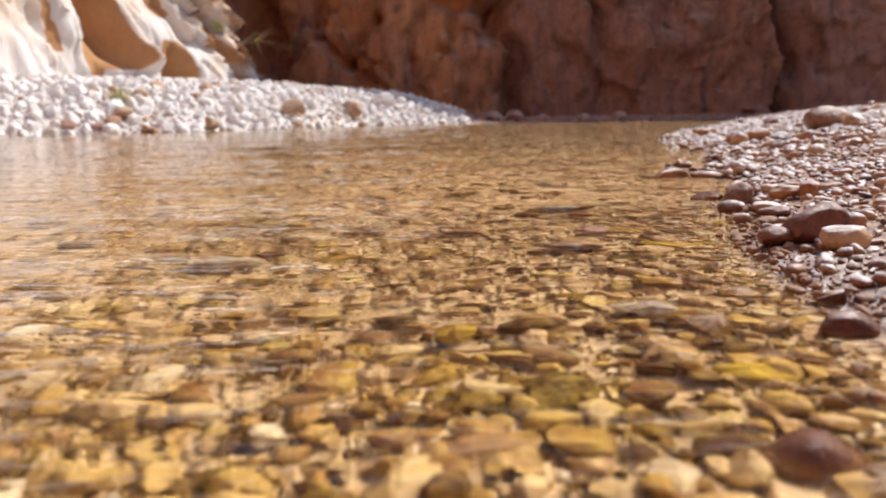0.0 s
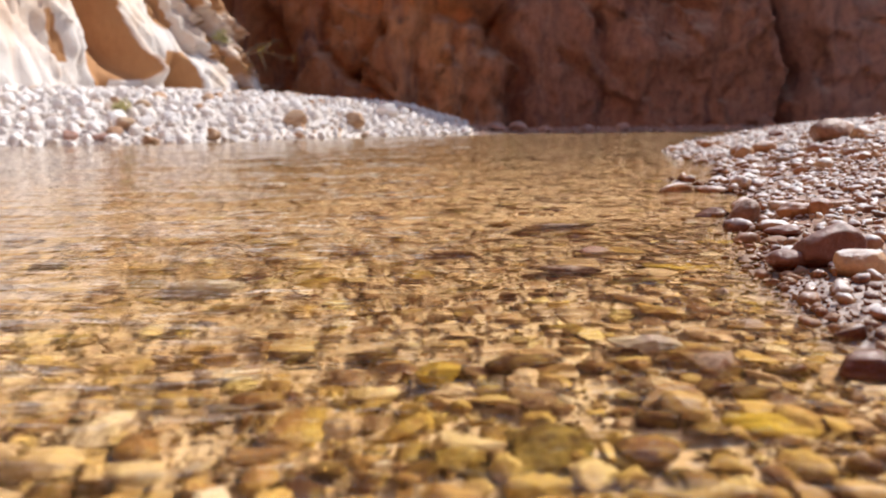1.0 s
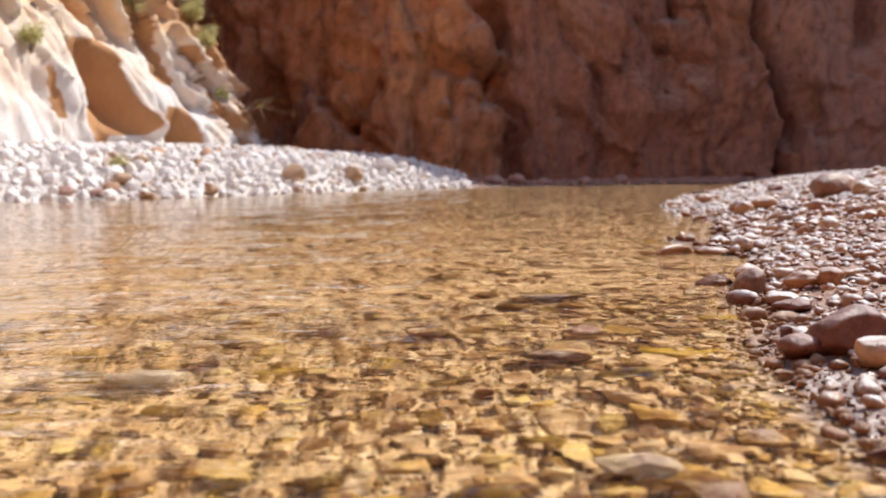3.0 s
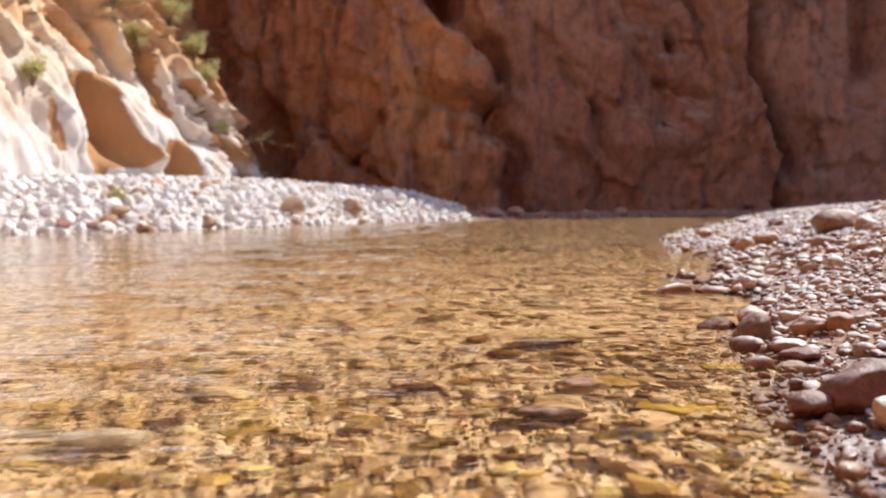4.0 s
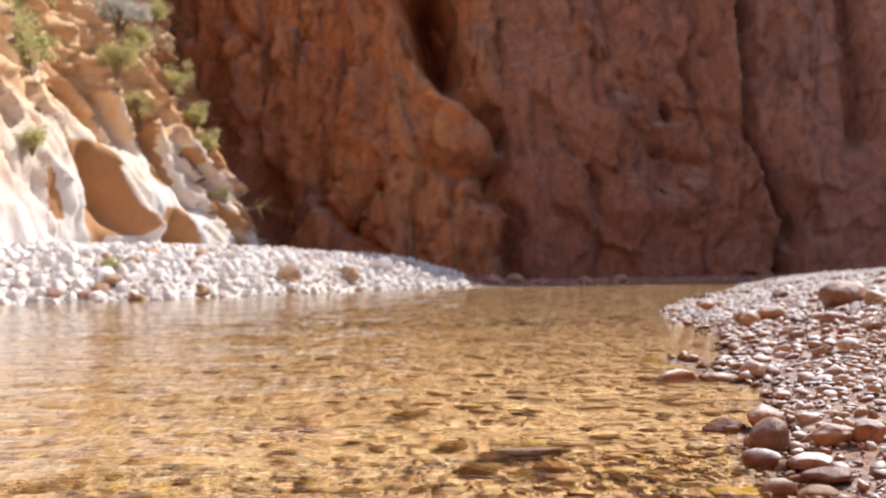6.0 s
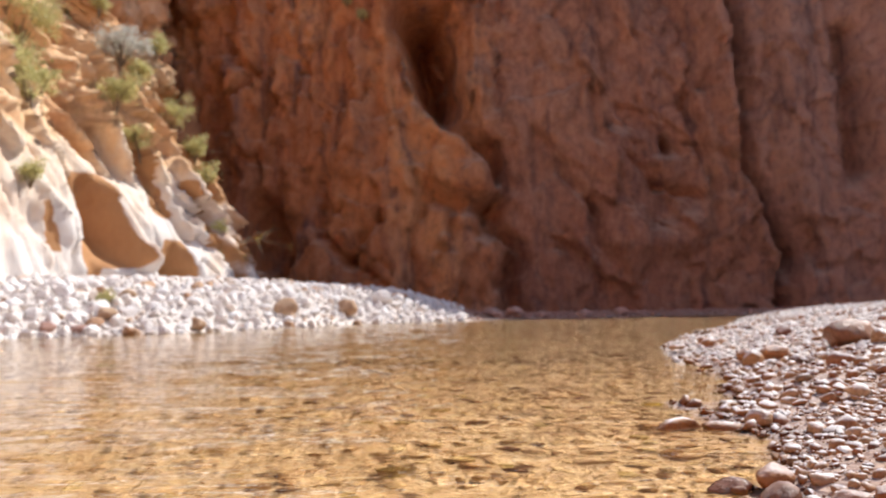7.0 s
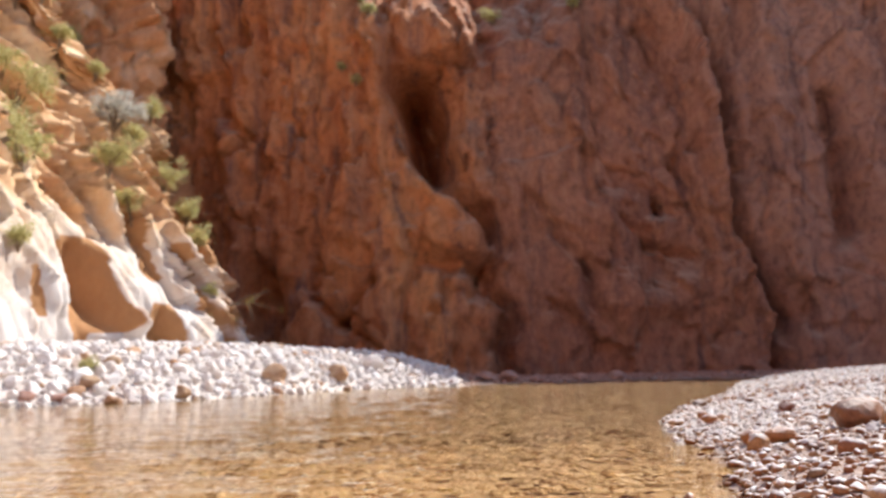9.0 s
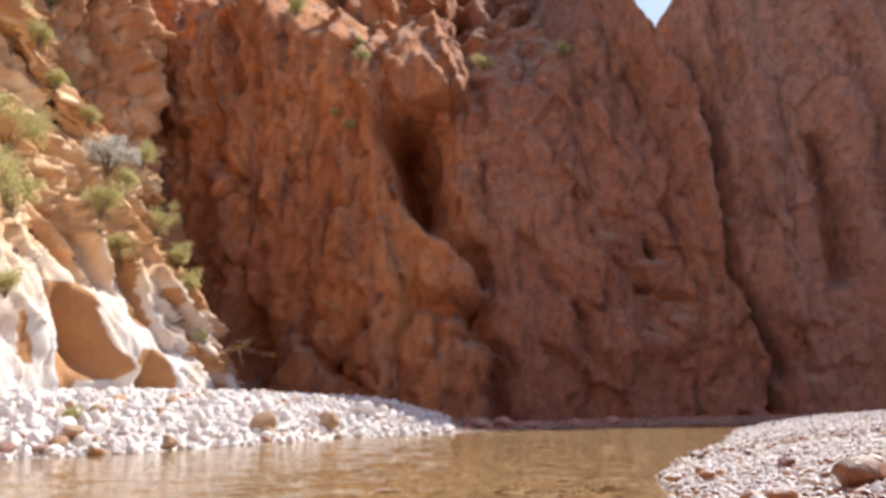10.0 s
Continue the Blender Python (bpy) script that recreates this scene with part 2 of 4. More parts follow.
def leaf_mat(name, dark, mid, light):
    k = Mat(name, 0.6, 0.3)
    c = k.ramp(k.each(), [(0.0, dark), (0.5, mid), (1.0, light)])
    k.colour(c)
    glow = k.t.nodes.new("ShaderNodeBsdfTranslucent")
    k.link(c, glow.inputs[0])
    both = k.t.nodes.new("ShaderNodeMixShader")
    both.inputs[0].default_value = 0.45
    k.link(k.b.outputs[0], both.inputs[1])
    k.link(glow.outputs[0], both.inputs[2])
    k.link(both.outputs[0], k.t.nodes["Material Output"].inputs[0])
    return k.m


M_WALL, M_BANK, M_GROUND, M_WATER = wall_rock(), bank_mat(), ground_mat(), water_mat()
M_CLIFF = cliff_rock("bleached_limestone", (0.64, 0.34, 0.17), (0.78, 0.52, 0.30), (0.86, 0.70, 0.50))
M_CRAG = cliff_rock("orange_limestone", (0.44, 0.18, 0.08), (0.68, 0.36, 0.18), (0.82, 0.56, 0.36))
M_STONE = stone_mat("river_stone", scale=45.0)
M_BED = stone_mat("golden_bed_stone", scale=40.0, bed=sand_colour, green=0.12)
M_DEEP = stone_mat("deep_bed_stone", scale=30.0, bed=deep_colour, green=0.12)
M_RED = stone_mat("red_stone", ((0.165, 0.052, 0.028), (0.25, 0.092, 0.052)), ((0.16, 0.06, 0.03), (0.26, 0.12, 0.05)), 30.0, sheen=0.2)
M_PALE = stone_mat("pale_stone", ((0.60, 0.35, 0.18), (0.48, 0.25, 0.11)), ((0.52, 0.42, 0.30), (0.40, 0.30, 0.18)), 30.0, sheen=0.85)
M_TAN = stone_mat("tan_stone", ((0.46, 0.21, 0.08), (0.36, 0.14, 0.052)), ((0.44, 0.30, 0.16), (0.34, 0.2, 0.09)), 30.0, sheen=0.5)
M_MUSTARD = stone_mat("algae_stone", ((0.40, 0.27, 0.06), (0.52, 0.36, 0.10)), ((0.46, 0.29, 0.03), (0.38, 0.22, 0.04)), 30.0)
M_DARK = stone_mat("dark_stone", ((0.10, 0.05, 0.035), (0.17, 0.09, 0.06)), ((0.06, 0.025, 0.014), (0.12, 0.05, 0.025)), 30.0)
M_BROWN = stone_mat("brown_stone", ((0.32, 0.145, 0.07), (0.23, 0.095, 0.048)), ((0.34, 0.20, 0.08), (0.24, 0.12, 0.05)), 30.0, sheen=0.15)
M_ROCK = plain_mat("tan_limestone", (0.36, 0.20, 0.11), (0.60, 0.44, 0.30), 5.0, 0.85, 0.04)
M_BOULDER = plain_mat("fallen_rock", (0.30, 0.155, 0.12), (0.58, 0.37, 0.30), 2.5, 0.9, 0.08)
M_LEAF = leaf_mat("shrub_leaf", (0.38, 0.36, 0.13), (0.60, 0.56, 0.25), (0.76, 0.70, 0.42))
M_SILVER = leaf_mat("silver_leaf", (0.42, 0.42, 0.36), (0.62, 0.60, 0.54), (0.80, 0.78, 0.72))
M_STEM = plain_mat("dry_stem", (0.16, 0.10, 0.06), (0.34, 0.25, 0.16), 20.0)
M_YELLOW = leaf_mat("yellow_leaf", (0.45, 0.30, 0.04), (0.60, 0.45, 0.07), (0.75, 0.66, 0.30))


# ---- helpers for meshes ----
def mesh_of(name, verts, faces, mat, smooth=True):
    me = bpy.data.meshes.new(name)
    verts = np.asarray(verts, dtype=np.float32)
    faces = np.asarray(faces, dtype=np.int32)
    n, k = faces.shape
    me.vertices.add(len(verts))
    me.vertices.foreach_set("co", verts.ravel())
    me.loops.add(n * k)
    me.loops.foreach_set("vertex_index", faces.ravel())
    me.polygons.add(n)
    me.polygons.foreach_set("loop_start", np.arange(0, n * k, k, dtype=np.int32))
    me.polygons.foreach_set("use_smooth", np.full(n, smooth, dtype=bool))
    me.update(calc_edges=True)
    me.materials.append(mat)
    return me


def child(name, me, parent, label="", m=None):
    ob = new(name, me)
    ob.parent = parent
    if m is not None:
        ob.matrix_basis = m
    if label:
        ob["label"] = label
    return ob


def sheet(nu, nv):
    """Faces of a grid of nu by nv points, row after row."""
    i = np.arange(nv - 1)[:, None] * nu + np.arange(nu - 1)[None]
    i = i.ravel()
    return np.stack([i, i + 1, i + nu + 1, i + nu], 1)


def graded(stops):
    """Coordinates from stops of (from, to, step)."""
    out = []
    for a, b, d in stops:
        out += list(np.linspace(a, b, max(2, int(round((b - a) / d)) + 1))[:-1])
    return np.array(out + [stops[-1][1]])


# ---- the ground: one sheet, river bed and banks ----
SHORE_Y = (-300, -8, -1, 0.32, 0.42, 0.55, 0.7, 0.9, 1.1, 1.45, 1.87, 2.1, 2.35, 2.9, 3.3, 3.7, 4.3, 5.6, 6.7, 7.6, 9.5, 13, 17.6, 21, 24, 300)
SHORE_X = (3, 0.6, 0.3, 0.28, 0.31, 0.35, 0.40, 0.45, 0.475, 0.58, 0.65, 0.84, 0.93, 0.98, 1.1, 1.38, 1.48, 1.72, 1.98, 2.35, 3.3, 5.0, 7.0, 12, 40, 400)
FAR_X = (-300, -40, -9, -5.83, -5.2, -4.5, -4.0, -3.4, -2.6, -1.8, -0.6, 0.76, 2.4, 5.7, 9, 20, 60, 300)
FAR_Y = (-60, -12, 9.9, 11.83, 12.15, 12.5, 13.4, 14.6, 15.7, 17.7, 18.9, 19.8, 21.6, 22.6, 23.2, 24.5, 26, 27)


def lumps(x, y, s, seed):
    """A cheap smooth noise on arrays, -1 to 1."""
    out = np.zeros_like(x)
    r = np.random.RandomState(seed)
    for n in range(7):
        a = r.uniform(0, 2 * np.pi)
        f = 2 * np.pi / s * r.uniform(0.6, 1.9)
        out += np.sin((x * np.cos(a) + y * np.sin(a)) * f + r.uniform(0, 6.3) + 0.8 * np.sin((x * np.sin(a) - y * np.cos(a)) * f * 0.6 + n))
    return out / 4.0


def land(x, y):
    """Height of the ground."""
    x, y = np.asarray(x, float), np.asarray(y, float)
    wob = np.clip(np.abs(y) * 0.02, 0.012, 0.12)
    d = x - np.interp(y, SHORE_Y, SHORE_X) + wob * lumps(x, y, 0.35 + 0.0 * x, 3)
    right = np.where(d > 0, 0.37 * (1 - np.exp(-np.clip(d, 0, 50) / 1.75)) + 0.012 * np.clip(d - 4, 0, 60),
                     -0.17 * (1 - np.exp(np.clip(d, -60, 0) / 1.0)) - 0.02 * np.clip(-d - 1, 0, 6))
    e = (y - np.interp(x, FAR_X, FAR_Y)) * 0.8
    top = np.interp(x, (-6, -1, 1.2, 3), (1.15, 0.95, 0.2, 0.09))
    far = np.where(e > 0, top * (1 - np.exp(-np.clip(e, 0, 80) / 2.1)), -0.35 * (1 - np.exp(np.clip(e, -60, 0) / 2.5)))
    z = np.where(right > 0, right, np.where(far > 0, far, np.maximum(right, far)))
    near = np.clip(1 - np.abs(y) / 9, 0, 1)
    return z + 0.004 * near * lumps(x, y, 0.09, 5) + 0.010 * lumps(x, y, 0.7, 6)


gx = graded([(-320, -40, 20), (-40, -12, 1.0), (-12, -3, 0.2), (-3, -0.8, 0.07), (-0.8, 1.2, 0.025), (1.2, 3.2, 0.05), (3.2, 12, 0.22), (12, 40, 1.5), (40, 320, 20)])
gy = graded([(-320, -30, 20), (-30, -2, 1.0), (-2, 0.1, 0.1), (0.1, 1.6, 0.025), (1.6, 4.5, 0.05), (4.5, 10, 0.11), (10, 27, 0.2), (27, 40, 1.0), (40, 320, 20)])
X, Y = np.meshgrid(gx, gy)
ground = new("ground", mesh_of("ground", np.stack([X, Y, land(X, Y)], -1).reshape(-1, 3), sheet(len(gx), len(gy)), M_GROUND))
tagged(ground, "gravel river bed and pale pebble banks in a gorge", "ground", kind="structure")

# ---- the water ----
wx = graded([(-60, -8, 1.5), (-8, -2, 0.15), (-2, 1.6, 0.026), (1.6, 3, 0.07), (3, 14, 0.3), (14, 40, 2)])
wy = graded([(-30, -1, 1.0), (-1, 0.1, 0.05), (0.1, 3.2, 0.024), (3.2, 8, 0.06), (8, 26, 0.14)])
X, Y = np.meshgrid(wx, wy)
damp = np.clip((np.interp(Y, SHORE_Y, SHORE_X) - X) / 0.5, 0.25, 1)
damp *= 0.75 + 0.8 * np.clip((Y - 1.2) / 2.5, 0, 1) - 0.5 * np.clip((-0.5 - X) / 1.2, 0, 1)
Z = damp * (0.0015 * lumps(X * 0.8, Y * 1.6, 0.16, 11) + 0.0038 * lumps(X * 0.7, Y * 1.4, 0.42, 12) + 0.0060 * lumps(X * 0.6, Y * 1.2, 1.1, 13))
water = new("water", mesh_of("water", np.stack([X, Y, Z], -1).reshape(-1, 3), sheet(len(wx), len(wy)), M_WATER))
water.visible_shadow = False
tagged(water, "shallow clear rippling river water over amber stones", "water", kind="structure")


# ---- rock walls ----
def fbm(p, octaves=5, h=0.9):
    return noise.fractal(p, h, 2.1, octaves, noise_basis='PERLIN_ORIGINAL')


def ridged(p, octaves=4):
    return noise.ridged_multi_fractal(p, 0.9, 2.1, octaves, 1.0, 2.0, noise_basis='PERLIN_ORIGINAL')


def facets(p):
    """Broken rock: flat faces, each tilted its own way, about 1 across. -0.5 to 0.5 or so."""
    _, near = noise.voronoi(p)
    c = near[0]
    t = noise.cell_vector(c * 13.7)
    d = p - c
    return 0.7 * (noise.cell(c * 7.3) - 0.5) + 1.3 * (d.x * (t.x - 0.5) + d.y * (t.y - 0.5) + d.z * (t.z - 0.5))


class Cliff:
    """A rock face over a plan line: s metres along it, z metres up. lean: metres back at each height. shapes adds relief outwards."""

    def __init__(self, plan, lean, crest, relief, marks):
        pts = [Vector((*p, 0)) for p in plan]
        # a smooth line through the plan's corners
        line = []
        for i in range(len(pts) - 1):
            a, b = pts[max(i - 1, 0)], pts[i]
            c, d = pts[i + 1], pts[min(i + 2, len(pts) - 1)]
            for k in range(24):
                t = k / 24
                line.append(0.5 * ((2 * b) + (c - a) * t + (2 * a - 5 * b + 4 * c - d) * t * t + (3 * b - a - 3 * c + d) * t ** 3))
        line.append(pts[-1])
        self.line = np.array([(p.x, p.y) for p in line])
        self.s = np.r_[0, np.cumsum(np.linalg.norm(np.diff(self.line, axis=0), axis=1))]
        tan = np.gradient(self.line, self.s, axis=0)
        tan /= np.linalg.norm(tan, axis=1)[:, None]
        self.out = np.stack([tan[:, 1], -tan[:, 0]], 1)
        self.lean, self.crest, self.relief, self.marks = lean, crest, relief, marks

    def flat(self, s, z):
        """The face without relief, and its outward way."""
        x, y = np.interp(s, self.s, self.line[:, 0]), np.interp(s, self.s, self.line[:, 1])
        nx, ny = np.interp(s, self.s, self.out[:, 0]), np.interp(s, self.s, self.out[:, 1])
        back = np.interp(z, *self.lean)
        return Vector((x - nx * back, y - ny * back, z)), Vector((nx, ny, 0))

    def at(self, s, z):
        p, n = self.flat(s, z)
        return p + n * (self.relief(p, s, z) + self.marks(s, z))

    def mesh(self, name, mat, ds, dz, z0=-0.6, shade_outcrop=None, fine=None):
        lo, hi = fine or (0, self.s[-1])
        ss = np.r_[np.arange(0, lo, ds * 5), np.arange(lo, hi, ds), np.arange(hi, self.s[-1] + ds * 4, ds * 5)]
        ss = np.unique(np.minimum(ss, self.s[-1]).round(4))
        top = self.crest(ss)
        rows = np.linspace(0, 1, int(top.max() / dz))
        x, y = np.interp(ss, self.s, self.line[:, 0]), np.interp(ss, self.s, self.line[:, 1])
        nx, ny = np.interp(ss, self.s, self.out[:, 0]), np.interp(ss, self.s, self.out[:, 1])
        zz = z0 + (top - z0) * rows[:, None]
        back = np.interp(zz, *self.lean)
        px, py = x - nx * back, y - ny * back
        rel = np.array([[self.relief(Vector((a, b, c)), s, c) + self.marks(s, c) for a, b, c, s in zip(*row, ss)]
                        for row in zip(px, py, zz)])
        verts = np.stack([px + nx * rel, py + ny * rel, zz], -1)
        rear = np.stack([px[-1] + nx * (rel[-1] - 9), py[-1] + ny * (rel[-1] - 9), zz[-1] - 8.0], -1)
        foot = rear.copy()
        foot[:, 2] = z0
        verts = np.concatenate([verts, rear[None], foot[None]]).reshape(-1, 3)
        me = mesh_of(name, verts, sheet(len(ss), len(rows) + 2), mat)
        if shade_outcrop:
            values = [shade_outcrop(s, z) for row in zz for z, s in zip(row, ss)] + [0.0] * (2 * len(ss))
            me.attributes.new("shade_outcrop", 'FLOAT', 'POINT').data.foreach_set("value", values)
        return me


def dent(s, z, s0, z0, rs, rz, depth, tilt=0.0, sharp=2.0):
    """An oval hollow (depth under 0) or bulge, tilted sideways with height."""
    u = (s - s0 - tilt * (z - z0)) / rs
    v = (z - z0) / rz
    r = u * u + v * v
    return depth * math.exp(-r ** sharp) if r < 6 else 0.0


def groove(s, z, a, b, width, depth):
    """A crack from a to b, pairs of s and z."""
    (s1, z1), (s2, z2) = a, b
    ds, dz = s2 - s1, z2 - z1
    t = max(0.0, min(1.0, ((s - s1) * ds + (z - z1) * dz) / (ds * ds + dz * dz)))
    d = math.hypot(s - s1 - t * ds, z - z1 - t * dz) / width
    return -depth * math.exp(-d * d) if d < 3 else 0.0


def step(s, a, b):
    t = max(0.0, min(1.0, (s - a) / (b - a)))
    return t * t * (3 - 2 * t)


# the tall shaded wall across the river's bend
BACK_PLAN = ((-30, 38), (-20, 35), (-12, 33), (-6, 31.8), (0, 31), (4, 31), (8, 31), (13, 31), (18, 30.6), (25, 29), (34, 24), (46, 12), (52, -4))
# the right edge of the near mass at each height; the lip above which the wall leans back into the sun; the cleft
EDGE_Z = (-1, 0.4, 1.1, 2.4, 3.4, 4.3, 5.2, 6.1, 7.0, 8.1, 9.8, 12.6, 13.3, 13.8, 14.3, 15.2, 30)
EDGE_X = (2.5, 2.4, 2.3, 3.0, 1.9, 1.6, 2.55, 2.2, 1.2, -0.1, -1.0, -1.5, -1.4, 1.2, 1.8, 2.2, 2.6)
LIP_X = (-12, -8, -6, -4, -2.6, -1.6, -0.6, 0.6, 1.9, 2.8, 4.7, 6.0, 6.9, 7.6, 8.4)
LIP_Z = (21, 19.5, 18.4, 17.3, 16.4, 15.4, 15.5, 15.1, 14.2, 15.3, 15.2, 15.6, 16.4, 18.2, 21.0)
CLEFT_Z = (-1, 0.5, 2.2, 4.1, 6.0, 9.8, 14.2, 17.2, 30)
CLEFT_X = (14.2, 14.2, 14.35, 13.4, 12.7, 12.5, 12.4, 11.2, 11.2)


def back_relief(p, s, z):
    r = 0.7 * fbm(Vector((p.x * 0.11, p.y * 0.11, z * 0.05)), 4)
    r += 0.45 * fbm(Vector((p.x * 0.5, p.y * 0.5, z * 0.10 + 7)), 4)
    r -= 0.2 * (ridged(Vector((p.x * 0.30 + 0.1 * z, p.y * 0.30, z * 0.20 + 3)), 4) - 1.0)
    w = 0.35 * noise.noise(Vector((p.x * 0.5, z * 0.4, 1)))
    r += 0.65 * facets(Vector((p.x * 0.30 + w + 0.07 * z, p.y * 0.30, z * 0.14)))
    r += 0.52 * facets(Vector((p.x * 0.9 + w, p.y * 0.9, z * 0.42 + w)))
    r += 0.24 * facets(Vector((p.x * 2.3 + w, p.y * 2.3, z * 1.3 + w)))
    flute = step(p.x, -9, -7) * (1 - step(p.x, -2.2, -0.8)) * step(z, 5.5, 9)
    r += flute * 0.5 * (ridged(Vector((p.x * 0.8 + 0.04 * z, 3.0, z * 0.09)), 4) - 1.0)
    r *= 1 - 0.4 * step(p.x, 2.5, 4.0)
    return r + 0.10 * fbm(Vector((p.x * 1.7, p.y * 1.7, z * 1.1)), 4) + back_masses(p.x, z)


def back_masses(x, z):
    """The masses of the wall: the near one, the hollow beside it, the dark face, the cleft and the fluted wall past it."""
    w = Vector((x * 0.5, z * 0.5, 8.0))
    x = x + 0.30 * noise.noise(w) + 0.14 * noise.noise(w * 3.1) + 0.08 * noise.noise(w * 7.3)
    z = z + 0.40 * noise.noise(w + Vector((0, 0, 9))) + 0.15 * noise.noise(w * 3.3)
    u = x - float(np.interp(z, EDGE_Z, EDGE_X))
    r = 1.7 * (1 - step(u, -0.15, 0.35)) - 0.6 * math.exp(-(u - 0.5) ** 2 / 0.3)
    if u > -0.2:                                                             # the hollow, deepest along the near mass
        r -= 4.6 * step(u, -0.05, 0.15) * max(0.0, 1 - max(0.0, u - 0.45) / 1.7) * step(z, 7.6, 9.8) * (1 - step(z, 13.1, 13.4))
    r += dent(x, z, 1.75, 9.6, 0.75, 1.9, 1.0, -0.05, 1.2) + dent(x, z, 2.5, 7.6, 0.8, 0.9, 0.5)
    r += dent(x, z, 1.7, 5.6, 0.95, 0.85, 0.7, 0, 1.2) + dent(x, z, 0.4, 7.6, 0.7, 1.6, 0.5, -0.9, 1.2)   # the nose of the rib
    r += dent(x, z, 1.0, 4.6, 1.2, 0.4, -0.8) + dent(x, z, 2.2, 2.6, 0.6, 0.8, 0.5) + dent(x, z, 1.2, 2.2, 0.9, 1.3, 0.35)
    r += dent(x, z, -2.4, 6.4, 1.0, 2.2, 0.45, -0.1, 1.2) + dent(x, z, -4.6, 2.0, 1.2, 1.5, 0.4)         # a smooth slab
    for a, b, wide, deep in (((-4.4, 5.0), (-4.2, 3.1), 0.2, 0.7), ((-4.2, 3.1), (-3.1, 2.3), 0.22, 0.9), ((-3.1, 2.3), (-2.0, 3.9), 0.22, 0.9),
                             ((-3.1, 2.3), (-1.9, 1.2), 0.2, 0.8), ((-2.0, 3.9), (-1.6, 5.0), 0.2, 0.4), ((-8.6, 18.6), (-8.0, 15.0), 0.35, 1.3),
                             ((-9.3, 15.5), (-8.6, 11.8), 0.3, 0.9), ((-8.6, 11.8), (-7.6, 10.8), 0.3, 0.7), ((-7.4, 18.5), (-7.1, 13.5), 0.25, 0.8),
                             ((-5.9, 14.0), (-5.4, 10.5), 0.2, 0.6), ((5.0, 6.4), (6.4, 4.4), 0.22, 0.5), ((6.4, 4.4), (7.2, 2.2), 0.2, 0.3),
                             ((8.3, 6.6), (9.3, 5.2), 0.2, 0.5), ((9.3, 5.2), (11.2, 4.6), 0.2, 0.5), ((6.6, 9.6), (7.0, 7.2), 0.25, 0.4)):
        r += groove(x, z, a, b, wide, deep)
    r += dent(x, z, 9.75, 7.3, 0.22, 0.38, -1.4) + dent(x, z, 9.8, 5.9, 0.9, 0.9, 0.5) + dent(x, z, 10.2, 3.2, 1.1, 0.9, 0.7, 0.6)
    r += dent(x, z, 8.0, 3.4, 1.0, 1.0, 0.45) + dent(x, z, 7.6, 6.6, 0.7, 1.3, 0.5, 0.1)
    r += dent(x, z, -6.7, 3.0, 0.8, 1.9, -2.2, -0.15) - 0.8 * (1 - step(x, -9.6, -8.6))
    c = x - float(np.interp(z, CLEFT_Z, CLEFT_X))
    deep = 2.6 + 3.0 * math.exp(-((z - 3.4) / 1.3) ** 2) + 2.0 * math.exp(-((z - 12.0) / 1.6) ** 2)
    r += 0.9 * step(c, -2.6, -0.4) * (1 - step(c, -0.12, 0.15)) * step(z, 1.0, 4.0)                       # the buttress
    r -= deep * step(c, -0.1, 0.2) * math.exp(-max(0.0, c - 0.35) / 0.4)
    for a, b in (((9.9, 15.5), (11.4, 9.5)), ((11.4, 9.5), (12.5, 5.2)), ((10.6, 9.0), (11.8, 5.0))):
        r += groove(x, z, a, b, 0.3, 0.55)
    r += groove(x, z, (15.4, 3.6), (16.0, 1.8), 0.3, 0.7) + groove(x, z, (17.6, 12), (17.9, 6), 0.5, 1.6)
    r += 0.30 * step(c, 0.8, 2.0) * math.sin(x * 2.4 + math.sin(x * 0.9) * 2 + 0.1 * z)
    over = max(0.0, z - float(np.interp(x, LIP_X, LIP_Z)))
    return r - over * (0.95 + 0.4 * noise.noise(Vector((x * 0.7, z * 0.7, 4.0))))


def back_crest(ss):
    x = np.interp(ss, back_wall_form.s, back_wall_form.line[:, 0])
    base = np.interp(x, (-30, -5, 2, 5.3, 6.6, 7.5, 9.2, 9.9, 10.4, 11.0, 11.35, 11.9, 13, 16, 19, 27, 50), (29, 28, 30, 31, 31, 24.0, 20.2, 19.2, 17.9, 17.0, 17.3, 19.5, 21, 23.5, 24, 24, 14))
    return base + 0.35 * lumps(ss, ss * 0.3, 1.6, 31) * np.clip((x - 4) / 4, 0, 1)


back_wall_form = Cliff(BACK_PLAN, ((-1, 0, 4, 12, 18, 24, 32), (0, 0, 0.4, 0.9, 1.5, 2.8, 5.5)), back_crest, back_relief, lambda s, z: 0.0)
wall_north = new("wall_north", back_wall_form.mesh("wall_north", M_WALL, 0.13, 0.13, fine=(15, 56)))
tagged(wall_north, "towering red sandstone gorge wall standing in shade", "cliff", kind="structure")

# the sunlit cliff over the cobble bank
LEFT_PLAN = ((-24, -8), (-16, 2), (-11.3, 9), (-8.9, 13.5), (-8.3, 17), (-8.0, 20), (-6.9, 23.6), (-7.6, 26), (-12, 29), (-20, 32))


